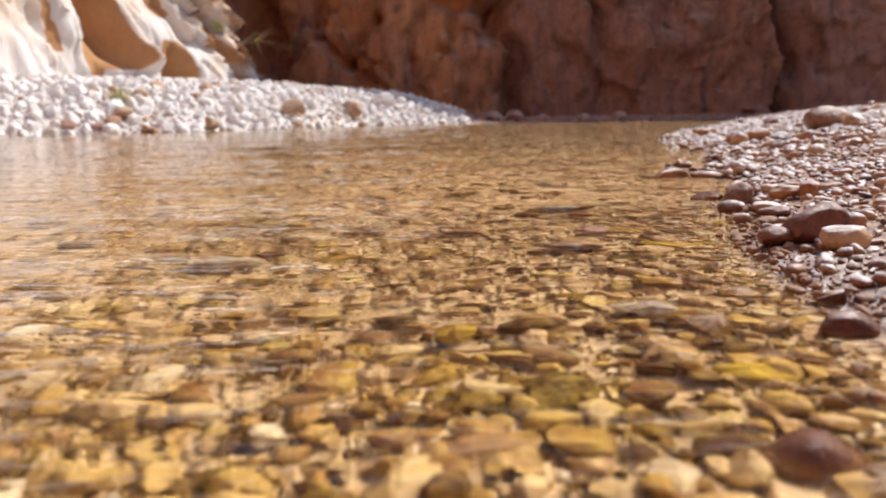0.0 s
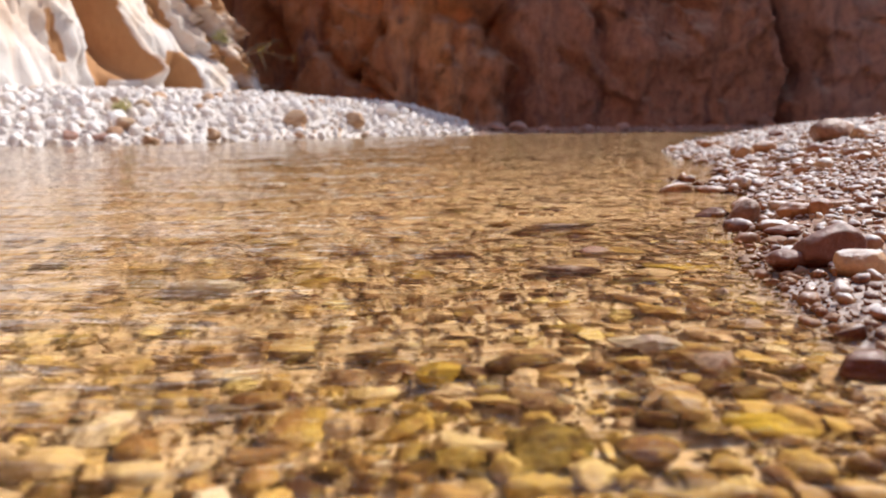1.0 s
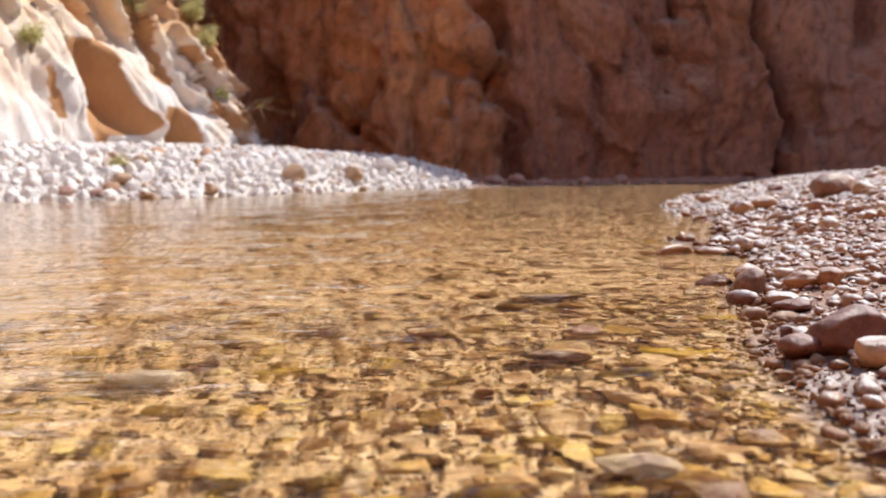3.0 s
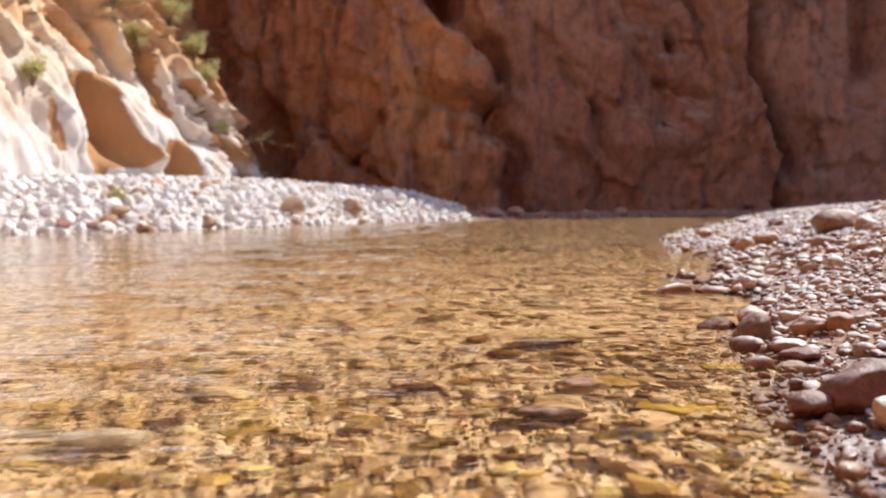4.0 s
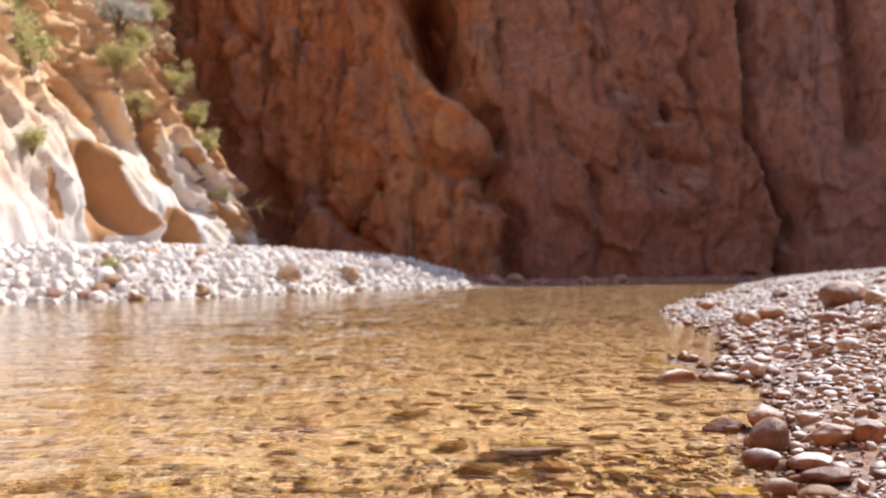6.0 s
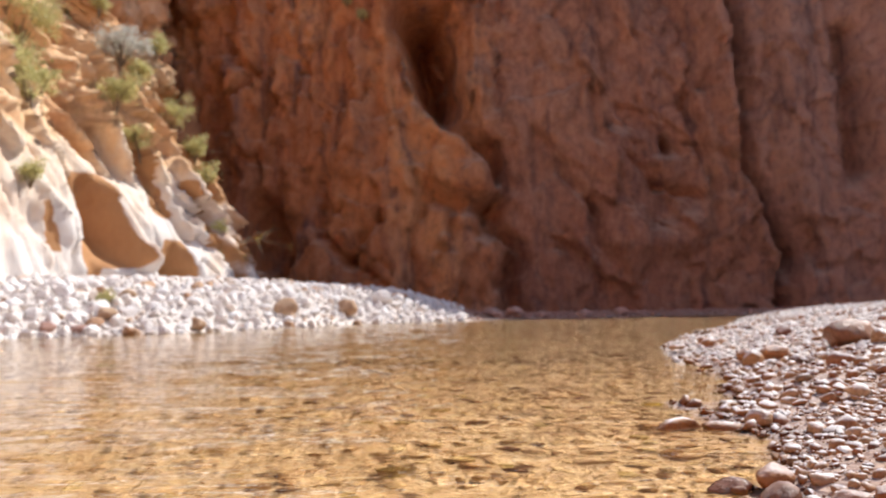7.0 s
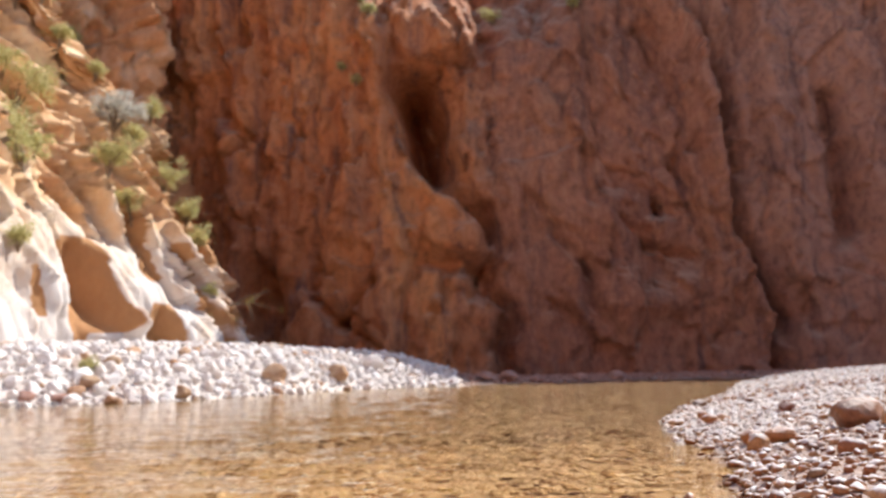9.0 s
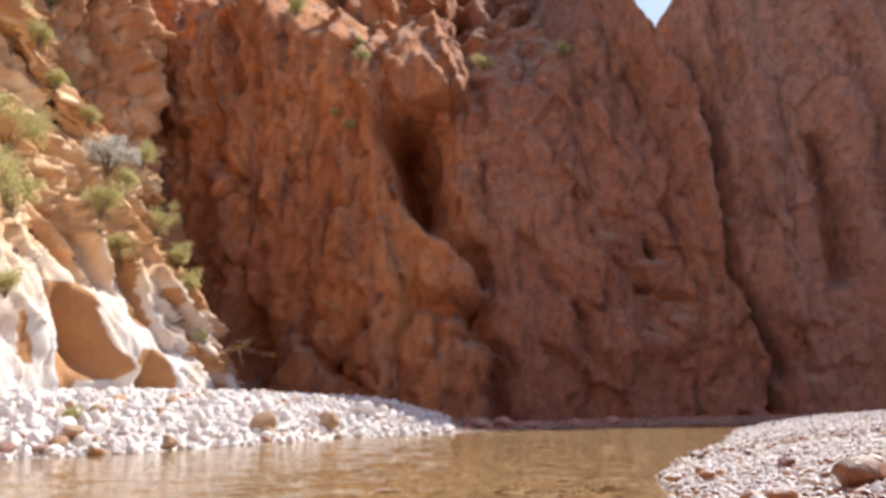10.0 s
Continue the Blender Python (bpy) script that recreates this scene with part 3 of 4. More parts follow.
def jut(s, z, s0, z0, z1, amp, tilt=-0.15, fall=1.6):
    """A rib that steps out at s0 between two heights, its near side a steep face, and falls back further on."""
    u = s - s0 - tilt * (z - z0)
    if u < -2.0 or u > fall * 3:
        return 0.0
    m = step(z, z0 - 0.25, z0 + 0.3) * (1 - step(z, z1 - 0.35, z1 + 0.2)) * (1 - 0.6 * step(z, z0 + 0.3 * (z1 - z0), z1))
    before = -0.45 * math.exp(u / 0.55) if u < 0 else 0.0
    after = -0.45 + step(u, 0.0, 0.42) if u >= 0 else 0.0
    return amp * m * (before if u < 0 else after * math.exp(-max(0.0, u - 0.42) / fall))


# s, foot, top, metres out, tilt, fall
JUTS = ((32.2, 1.6, 3.9, 1.7, 0.10, 1.6), (34.75, 0.6, 2.3, 1.3, 0.08, 1.2), (31.75, 0.7, 2.0, 0.4, -0.1, 1.0), (30.45, 1.9, 2.9, 0.32, -0.1, 1.0),
        (35.0, 3.2, 5.0, 0.6, -0.25, 1.0), (36.2, 2.4, 4.2, 0.3, -0.2, 0.8))


def left_relief(p, s, z):
    up = max(step(z, 3.4, 5.6), 0.7 * step(s, 35.0, 36.0))
    r = 0.4 * fbm(Vector((p.x * 0.22, p.y * 0.22, z * 0.12 + 20)), 4)
    w = 0.4 * noise.noise(Vector((s * 0.6, z * 0.6, 1)))
    c = s + 0.55 * z
    r += (0.22 + 0.50 * up) * facets(Vector((c * 0.62 + w, z * 0.24, 4.0)))
    r += (0.10 + 0.45 * up) * facets(Vector((c * 1.7 + w, z * 0.55 + w, 9.0)))
    r += (0.03 + 0.32 * up) * facets(Vector((c * 3.6 + w, z * 1.3 + w, 2.0)))
    return r + (0.06 + 0.12 * up) * fbm(Vector((p.x * 1.5, p.y * 1.5, z * 1.1)), 5) + 0.22 * (1 - up) * (ridged(Vector((s * 0.75 + 0.12 * z, z * 0.10, 2)), 3) - 1.0)


def left_marks(s, z):
    w = Vector((s * 0.8, z * 0.8, 3.0))
    s, z = s + 0.10 * noise.noise(w) + 0.025 * noise.noise(w * 3.3), z + 0.14 * noise.noise(w + Vector((0, 0, 7))) + 0.03 * noise.noise(w * 4)
    r = sum(jut(s, z, *j) for j in JUTS)
    r += dent(s, z, 32.9, 1.3, 1.1, 0.9, 0.9, -0.9, 1.2)         # the pale ledge in front of the slab
    r += dent(s, z, 30.9, 3.6, 0.9, 1.6, 0.25, -0.2, 1.2)
    r += dent(s, z, 38.2, 0.6, 1.5, 2.2, 1.3, -0.25, 1.0)          # brown outcrop at the end
    return r + 0.5 * step(s, 35.2, 36.2) * (1 - step(s, 37.5, 38.5)) * (1 - step(z, 8, 9.2))


def left_shade_outcrop(s, z):
    """1 on the ribs' near sides, whose shade is painted, and the brown outcrop."""
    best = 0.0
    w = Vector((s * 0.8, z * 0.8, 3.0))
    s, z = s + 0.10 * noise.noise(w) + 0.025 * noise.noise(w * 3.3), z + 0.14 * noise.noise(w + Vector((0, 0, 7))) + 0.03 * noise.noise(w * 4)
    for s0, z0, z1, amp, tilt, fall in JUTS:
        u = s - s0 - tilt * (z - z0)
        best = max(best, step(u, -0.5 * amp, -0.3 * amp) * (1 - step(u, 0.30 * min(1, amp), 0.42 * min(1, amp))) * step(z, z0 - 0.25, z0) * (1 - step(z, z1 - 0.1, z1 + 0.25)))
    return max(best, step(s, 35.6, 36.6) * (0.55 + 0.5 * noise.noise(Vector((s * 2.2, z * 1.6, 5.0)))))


left_cliff_form = Cliff(LEFT_PLAN, ((-1, 0.6, 3, 5.6, 8.2, 9.5, 11, 14, 20), (0, 0, 0.35, 1.0, 2.2, 3.4, 4.9, 6.2, 9.0)), lambda ss: 17 + 0 * ss, left_relief, left_marks)
wall_west = new("wall_west", left_cliff_form.mesh("wall_west", M_CLIFF, 0.08, 0.085, shade_outcrop=left_shade_outcrop, fine=(27.5, 40)))
tagged(wall_west, "sunlit orange limestone cliff bleached white at its foot", "cliff", kind="structure")

# a crag behind it
CRAG_PLAN = ((-21.4, 18), (-15.9, 24), (-12.9, 28), (-10.9, 31), (-11.5, 34), (-17.4, 37))


def crag_relief(p, s, z):
    q = Vector((p.x * 0.3, p.y * 0.3, z * 0.14 + 40))
    r = 1.0 * fbm(q, 4)
    r += 1.1 * facets(Vector((p.x * 0.6, p.y * 0.6, z * 0.22)))
    r += 0.8 * facets(Vector((p.x * 1.5, p.y * 1.5, z * 0.6)))
    r += 0.45 * facets(Vector((p.x * 3.2, p.y * 3.2, z * 1.5)))
    return r + 0.12 * fbm(Vector((p.x * 1.6, p.y * 1.6, z * 1.2)), 5)


crag_form = Cliff(CRAG_PLAN, ((-1, 6, 12, 24), (0, 0.2, 0.8, 2.5)), lambda ss: 24 + 0 * ss, crag_relief, lambda s, z: 0.0)
wall_northwest = new("wall_northwest", crag_form.mesh("wall_northwest", M_CRAG, 0.12, 0.12))
tagged(wall_northwest, "rugged sunlit orange rock crag beside the shaded wall", "cliff", kind="structure")

# plain rock that closes the gorge behind
REAR_PLAN = ((50, -8), (30, -22), (0, -28), (-22, -18), (-26, -6))
rear_form = Cliff(REAR_PLAN, ((-1, 24), (0, 4)), lambda ss: 20 + 0 * ss, lambda p, s, z: 2.5 * fbm(Vector((p.x * 0.12, p.y * 0.12, z * 0.08)), 4), lambda s, z: 0.0)
wall_south = new("wall_south", rear_form.mesh("wall_south", M_WALL, 1.0, 1.0))
tagged(wall_south, "red rock wall closing the gorge downstream", "cliff", kind="structure")


# ---- stones ----
def stone_shape(seed, subdiv, flat=0.55, angular=0.5):
    """A river stone about 1 across, rounded or broken."""
    r = random.Random(seed)
    bm = bmesh.new()
    bmesh.ops.create_icosphere(bm, subdivisions=subdiv, radius=0.5)
    sx, sy, sz = r.uniform(0.8, 1.25), r.uniform(0.6, 0.95), flat * r.uniform(0.75, 1.3)
    cuts = []
    for _ in range(r.randint(4, 8)):
        n = Vector((r.gauss(0, 1), r.gauss(0, 1), r.gauss(0, 0.8))).normalized()
        cuts.append((n, r.uniform(0.30, 0.46)))
    off = Vector((r.uniform(0, 50), r.uniform(0, 50), r.uniform(0, 50)))
    for v in bm.verts:
        p = v.co.copy()
        for n, d in cuts:
            over = p.dot(n) - d
            if over > 0:
                p -= n * over * angular * 1.2
        p *= 1 + 0.16 * noise.noise(p * 2.3 + off) + 0.05 * noise.noise(p * 6 + off)
        v.co = (p.x * sx, p.y * sy, p.z * sz)
    bm.verts.ensure_lookup_table()
    co = np.array([tuple(v.co) for v in bm.verts])
    fa = np.array([[v.index for v in f.verts] for f in bm.faces])
    bm.free()
    return co, fa


def broken_shape(seed, flat=0.5, points=13, edge=0.07, ball=False):
    """An angular stone about 1 across with worn edges."""
    r = random.Random(seed)
    bm = bmesh.new()
    sx, sy, sz = r.uniform(0.8, 1.2), r.uniform(0.55, 0.95), flat * r.uniform(0.7, 1.3)
    for _ in range(points):
        v = Vector((r.gauss(0, 1), r.gauss(0, 1), r.gauss(0, 1))).normalized() * 0.5 * r.uniform(0.85, 1.0)
        bm.verts.new((v.x * sx, v.y * sy, max(-0.42, min(0.42, v.z)) * sz))
    hull = bmesh.ops.convex_hull(bm, input=bm.verts[:])
    bmesh.ops.delete(bm, geom=[v for v in hull["geom_interior"] if isinstance(v, bmesh.types.BMVert)], context='VERTS')
    bmesh.ops.dissolve_limit(bm, angle_limit=0.25, verts=bm.verts[:], edges=bm.edges[:])
    if edge:
        bmesh.ops.bevel(bm, geom=bm.edges[:], offset=edge, segments=1, affect='EDGES', clamp_overlap=True)
    bmesh.ops.triangulate(bm, faces=bm.faces[:])
    off = Vector((r.uniform(0, 50), 0, 0))
    for v in bm.verts:
        v.co *= 1 + 0.07 * noise.noise(v.co * 3 + off)
    bm.verts.index_update()
    co = np.array([tuple(v.co) for v in bm.verts])
    fa = np.array([[v.index for v in f.verts] for f in bm.faces])
    bm.free()
    return co, fa


CHEAP = [broken_shape(800 + i, 0.6, 10, 0.0) for i in range(14)]
SMOOTH = [stone_shape(100 + i, 2, 0.6, 0.75) for i in range(16)]
COARSE = [stone_shape(200 + i, 1, 0.55, 0.6) for i in range(10)] + [broken_shape(250 + i, 0.6, 10, 0.06) for i in range(10)]
CHIPS = [broken_shape(700 + i, 0.6, 11, 0.045) for i in range(20)] + SMOOTH[:3]
PLATES = [broken_shape(400 + i, 0.42, 14, 0.07) for i in range(18)] + SMOOTH[:5]
MIXED = [broken_shape(500 + i, 0.62, 15, 0.09) for i in range(12)] + SMOOTH[5:13]
BLOCKY = [broken_shape(600 + i, 0.8, 15, 0.09) for i in range(18)] + [stone_shape(300 + i, 2, 0.75, 0.9) for i in range(5)]


def scatter(seed, x0, x1, y0, y1, count, size, keep, sink=0.25, tilt=14, gap=0.40, under=None, small=3.0):
    """Places of stones that hardly overlap: x, y, z, size, turn, lean, tip."""
    r = np.random.RandomState(seed)
    xs, ys = r.uniform(x0, x1, count), r.uniform(y0, y1, count)
    ss = size[0] + (size[1] - size[0]) * r.rand(count) ** small
    turns, leans, tips = r.uniform(0, 360, count), r.uniform(-tilt, tilt, count), r.uniform(-tilt, tilt, count)
    zs = land(xs, ys)
    ok = keep(xs, ys, zs)
    if under is not None:
        ok &= zs + ss * (0.55 - sink) < under
    order = np.argsort(-ss[ok])
    big, cell, out = size[1], {}, []
    for x, y, z, s, turn, lean, tip in np.stack([xs, ys, zs, ss, turns, leans, tips], 1)[ok][order].tolist():
        i, j = int(x // big), int(y // big)
        if any((x - a) ** 2 + (y - b) ** 2 < (gap * (s + c)) ** 2
               for u in (-1, 0, 1) for v in (-1, 0, 1) for a, b, c in cell.get((i + u, j + v), ())):
            continue
        cell.setdefault((i, j), []).append((x, y, s))
        out.append((x, y, z + s * (0.25 - sink), s, turn, lean, tip))
    return out


def joined(name, places, shapes, mat, parent, label, smooth=True, big=0.0):
    """Many stones as one part."""
    vs, fs, base = [], [], 0
    for n, (x, y, z, s, turn, lean, tip) in enumerate(places):
        kind = shapes if s > big else CHEAP
        co, fa = kind[n % len(kind)]
        m = np.array(Euler((radians(lean), radians(tip), radians(turn))).to_matrix())
        vs.append(co @ m.T * s + (x, y, z))
        fs.append(fa + base)
        base += len(co)
    ob = child(name, mesh_of(name, np.concatenate(vs), np.concatenate(fs), mat, smooth), parent, label)
    ob["kind"] = "stuff"
    return ob


def single(name, places, shapes, mat, parent, smooth=True):
    """Stones as parts of their own, sharing meshes."""
    meshes = [mesh_of(name, co, fa, mat, smooth) for co, fa in shapes]
    for n, (x, y, z, s, turn, lean, tip) in enumerate(places):
        child(name, meshes[n % len(meshes)], parent, m=pose(x, y, z, lean, tip, turn) @ Matrix.Diagonal((s, s, s, 1)))


def split(places, centre, n=300):
    """The n places nearest to a spot of the plan, and the rest."""
    p = sorted(places, key=lambda q: math.hypot(q[0] - centre[0], q[1] - centre[1]) / q[3] ** 0.5)
    return p[:n], p[n:]


def wet_ground(x, y, z):
    return z < -0.012


def dry_ground(x, y, z):
    return z > 0.0


# ---- rocks that stand out ----
def rock(name, label, spot, size, turn, mat, seed, sharp=0.8, dip=0.0):
    """One rock: x, y and the height of its foot; length, depth and height."""
    bm = bmesh.new()
    bmesh.ops.create_icosphere(bm, subdivisions=4, radius=0.5)
    r = random.Random(seed)
    cuts = [(Vector((r.gauss(0, 1), r.gauss(0, 1), r.gauss(0, 0.8))).normalized(), r.uniform(0.30, 0.44)) for _ in range(9)]
    off = Vector((r.uniform(0, 50), r.uniform(0, 50), 0))
    for v in bm.verts:
        p = v.co.copy()
        for n, d in cuts:
            over = p.dot(n) - d
            if over > 0:
                p -= n * over * sharp
        p *= 1 + 0.14 * noise.noise(p * 2.1 + off) + 0.05 * noise.noise(p * 6 + off) + 0.02 * noise.noise(p * 15 + off)
        v.co = (p.x * size[0], p.y * size[1], p.z * size[2])
    co = np.array([tuple(v.co) for v in bm.verts])
    fa = np.array([[v.index for v in f.verts] for f in bm.faces])
    bm.free()
    low = co[:, 2].min()
    co[:, 2] -= low
    co *= np.array(size) / np.ptp(co, axis=0)
    ob = new(name, mesh_of(name, co, fa, mat))
    ob.matrix_basis = pose(spot[0], spot[1], spot[2] - 0.18 * size[2], 0, dip, turn)
    return tagged(ob, label, "rock")


def on_land(x, y, lift=0.0):
    return (x, y, float(land(x, y)) + lift)


rock("red_rock", "large wet red sandstone rock at the water's edge", on_land(0.552, 1.12), (0.105, 0.075, 0.07), 12, M_RED, 3, 1.0, -14)
rock("rock_foot", "low red stone leaning on the red rock", on_land(0.485, 1.12), (0.075, 0.05, 0.04), 30, M_RED, 8, 0.7)
rock("pale_rock", "rounded pale pink limestone cobble on gravel", on_land(0.55, 1.035), (0.075, 0.05, 0.045), -8, M_PALE, 5, 0.5)
rock("round_rock", "rounded tan river stone beside the water", on_land(0.64, 1.67), (0.075, 0.065, 0.075), 20, M_BROWN, 6, 0.45)
rock("flat_rock", "flat dark wet stone at the shore", on_land(0.65, 1.90), (0.095, 0.06, 0.045), 5, M_RED, 7)
rock("flat_rock", "flat tan stone beside the round stone", on_land(0.72, 1.88), (0.085, 0.07, 0.055), 40, M_TAN, 27, 0.6)
rock("flat_rock", "long flat pale stone lying in the water", (0.765, 2.60, -0.012), (0.135, 0.07, 0.055), 4, M_PALE, 9, 0.7)
rock("flat_rock", "thin pale wedge stone lying in the water", (0.89, 2.575, -0.014), (0.11, 0.055, 0.045), -14, M_PALE, 10, 0.8, 6)
rock("round_rock", "round pale pink stone at the water's edge", on_land(0.975, 2.55), (0.08, 0.07, 0.06), 0, M_PALE, 11, 0.45)
rock("boulder", "large tan boulder lying on the gravel bar", on_land(2.25, 4.40, -0.015), (0.28, 0.19, 0.17), 14, M_BROWN, 12, 0.7, -8)
rock("cobble_rock", "rounded tan cobble on the gravel bar", on_land(1.79, 4.28), (0.155, 0.11, 0.085), -5, M_TAN, 13, 0.6)
rock("cobble_rock", "smooth tan cobble on the gravel bar", on_land(1.72, 4.44), (0.12, 0.09, 0.08), 25, M_TAN, 14, 0.5)
rock("flat_rock", "pale flat stone in the shallows", (0.61, 1.43, -0.012), (0.075, 0.05, 0.035), 0, M_PALE, 15)
rock("algae_slab", "yellow algae-covered slab under shallow water", on_land(0.385, 1.21, -0.02), (0.21, 0.12, 0.035), -10, M_MUSTARD, 16, 0.9)
rock("algae_slab", "mustard yellow stone under shallow water", (0.885, 3.13, -0.028), (0.15, 0.10, 0.03), 0, M_MUSTARD, 17, 0.9)
rock("algae_slab", "narrow ochre slab just under the water", (0.525, 1.475, -0.022), (0.13, 0.055, 0.022), -4, M_MUSTARD, 31, 0.9)
rock("wet_rock", "small dark wet stone glistening in the shallows", (0.475, 1.245, -0.012), (0.05, 0.035, 0.028), 15, M_DARK, 32, 0.8)
rock("wet_rock", "small pale wet stone beside the red rock", (0.512, 1.225, -0.01), (0.055, 0.035, 0.03), -20, M_PALE, 33, 0.7)
rock("cobble_rock", "squat brown cobble on the gravel bar", on_land(0.725, 1.62), (0.075, 0.05, 0.04), -10, M_TAN, 34, 0.8)
rock("cobble_rock", "broken tan cobble leaning on gravel", on_land(0.775, 1.60), (0.065, 0.05, 0.045), 35, M_TAN, 35, 0.95)
rock("flat_rock", "flat white-topped stone at the water's edge", on_land(0.645, 1.545), (0.075, 0.05, 0.026), 8, M_PALE, 36, 0.8)
rock("flat_rock", "flat red stone with a wet rim at the water's edge", on_land(0.635, 1.46), (0.075, 0.045, 0.028), -6, M_RED, 37, 0.8)
rock("dark_slab", "flat brown slab in the shallows", on_land(0.40, 1.36, 0.0), (0.10, 0.045, 0.03), -4, M_BROWN, 38, 0.9)
rock("dark_slab", "long dark slab on the river bed", on_land(0.23, 1.75, 0.02), (0.15, 0.06, 0.045), 3, M_DARK, 18, 0.9)
rock("dark_slab", "dark angular stone on the river bed", on_land(0, 2.2, 0.02), (0.10, 0.07, 0.05), 30, M_DARK, 19, 0.9)
rock("dark_slab", "dark flat stone on the river bed", on_land(0.16, 1.2, 0.02), (0.11, 0.06, 0.04), -6, M_DARK, 20, 0.9)
rock("dark_slab", "small dark stone on the river bed", on_land(-0.04, 1.39, 0.02), (0.08, 0.05, 0.04), 12, M_DARK, 21, 0.9)
rock("brown_stone", "brown stone on the river bed", on_land(0.23, 1.36, 0.02), (0.08, 0.055, 0.045), 22, M_TAN, 22, 0.8)
rock("pale_slab", "pale slab that almost breaks the water", on_land(-0.44, 1.17, 0.02), (0.125, 0.07, 0.07), 8, M_PALE, 23, 0.8)
rock("brown_stone", "broad brown stone under shallow water", on_land(-0.045, 0.415, -0.012), (0.085, 0.07, 0.035), 15, M_BROWN, 24, 0.8)
rock("pale_slab", "pale tan slab under shallow water", on_land(0.165, 0.78, 0.02), (0.085, 0.055, 0.035), -15, M_PALE, 25, 0.9)
rock("algae_stone", "blocky mustard stone on the river bed", on_land(-0.06, 0.7, 0.02), (0.055, 0.045, 0.04), 35, M_MUSTARD, 26, 0.9)
rock("red_stone", "flat wet red stone at the water's edge", on_land(0.352, 0.655, 0.0), (0.075, 0.05, 0.035), 10, M_RED, 28, 0.7)
rock("wet_rock", "dark glistening wet stone at the water's edge", (0.172, 0.365, -0.03), (0.075, 0.06, 0.055), 20, M_RED, 29, 0.6)
rock("algae_slab", "orange stone under shallow water", on_land(0.21, 0.55, 0.002), (0.085, 0.055, 0.028), -20, M_MUSTARD, 30, 0.8)


# rocks that stand out on the cobble bank
rock("tan_boulder", "large tan boulder among white cobbles", on_land(-3.02, 15.85, 0.02), (0.52, 0.42, 0.42), 20, M_ROCK, 51, 0.9)
rock("tan_boulder", "broad tan boulder lying among white cobbles", on_land(-2.05, 17.8, 0.02), (0.60, 0.45, 0.40), -15, M_ROCK, 52, 0.9)
rock("pale_boulder", "square pale block at the end of the cobble bank", on_land(-1.34, 19.7, 0.05), (0.55, 0.42, 0.42), 8, M_BANK, 53, 0.95)
rock("orange_cobble", "orange sandstone cobble at the river's edge", on_land(-4.09, 13.4, 0.0), (0.36, 0.26, 0.24), 5, M_ROCK, 54, 0.7)
rock("brown_cobble", "brown rounded cobble among white stones", on_land(-5.32, 12.75, 0.03), (0.38, 0.26, 0.2), -10, M_ROCK, 55, 0.6)
rock("orange_cobble", "red-brown sandstone cobble high on the bank", on_land(-5.47, 13.95, 0.03), (0.32, 0.24, 0.2), 30, M_ROCK, 56, 0.8)
rock("brown_cobble", "dark brown cobble at the waterline", on_land(-5.9, 12.0, 0.0), (0.30, 0.22, 0.18), 0, M_BOULDER, 57, 0.8)
rock("brown_cobble", "low dark cobble at the waterline", on_land(-5.45, 12.15, 0.0), (0.34, 0.2, 0.14), 12, M_BOULDER, 58, 0.8)
for x, y, w, seed in ((2.25, 22.4, 0.7, 61), (3.1, 22.6, 0.45, 62), (4.4, 23.0, 0.5, 63), (1.6, 22.0, 0.6, 64), (5.6, 23.4, 0.6, 65)):
    rock("fallen_block", "dusky fallen block at the foot of the wall", on_land(x, y, 0.0), (w, w * 0.7, w * 0.55), seed * 40, M_BOULDER, seed, 0.95)
# rocks that stand out on the far gravel bar
rock("brown_cobble", "wet brown stone at the tip of the bar", on_land(1.94, 5.62), (0.11, 0.09, 0.08), 10, M_TAN, 71, 0.6)
rock("flat_rock", "thin pale stone at the tip of the bar", on_land(1.86, 6.0), (0.17, 0.07, 0.05), 0, M_PALE, 72, 0.7)
rock("brown_cobble", "rounded brown stone at the tip of the bar", on_land(2.02, 5.95), (0.12, 0.09, 0.08), 50, M_TAN, 73, 0.6)
rock("brown_cobble", "red-brown stone on the gravel bar", on_land(2.42, 5.55), (0.13, 0.1, 0.08), 80, M_RED, 74, 0.6)
rock("flat_rock", "flat red-brown slab on the gravel bar", on_land(2.75, 6.1), (0.22, 0.12, 0.05), 5, M_RED, 75, 0.9)
rock("pale_rock", "pointed white stone on the gravel bar", on_land(1.62, 4.15), (0.13, 0.1, 0.11), 35, M_PALE, 76, 0.95)
rock("brown_cobble", "brown block on the gravel bar", on_land(2.5, 4.75), (0.16, 0.12, 0.1), 60, M_TAN, 77, 0.8)


# ---- shrubs on the cliffs ----
def tube(points, r0, r1, sides=5):
    """A tapered stem through points."""
    pts = [Vector(p) for p in points]
    vs, fs = [], []
    for i, p in enumerate(pts):
        d = (pts[min(i + 1, len(pts) - 1)] - pts[max(i - 1, 0)]).normalized()
        a = d.orthogonal().normalized()
        b = d.cross(a)
        r = r0 + (r1 - r0) * i / (len(pts) - 1)
        for k in range(sides):
            t = 2 * math.pi * k / sides
            vs.append(tuple(p + (a * math.cos(t) + b * math.sin(t)) * r))
        if i:
            for k in range(sides):
                j = (k + 1) % sides
                o = (i - 1) * sides
                fs.append((o + k, o + j, o + sides + j, o + sides + k))
    return vs, fs


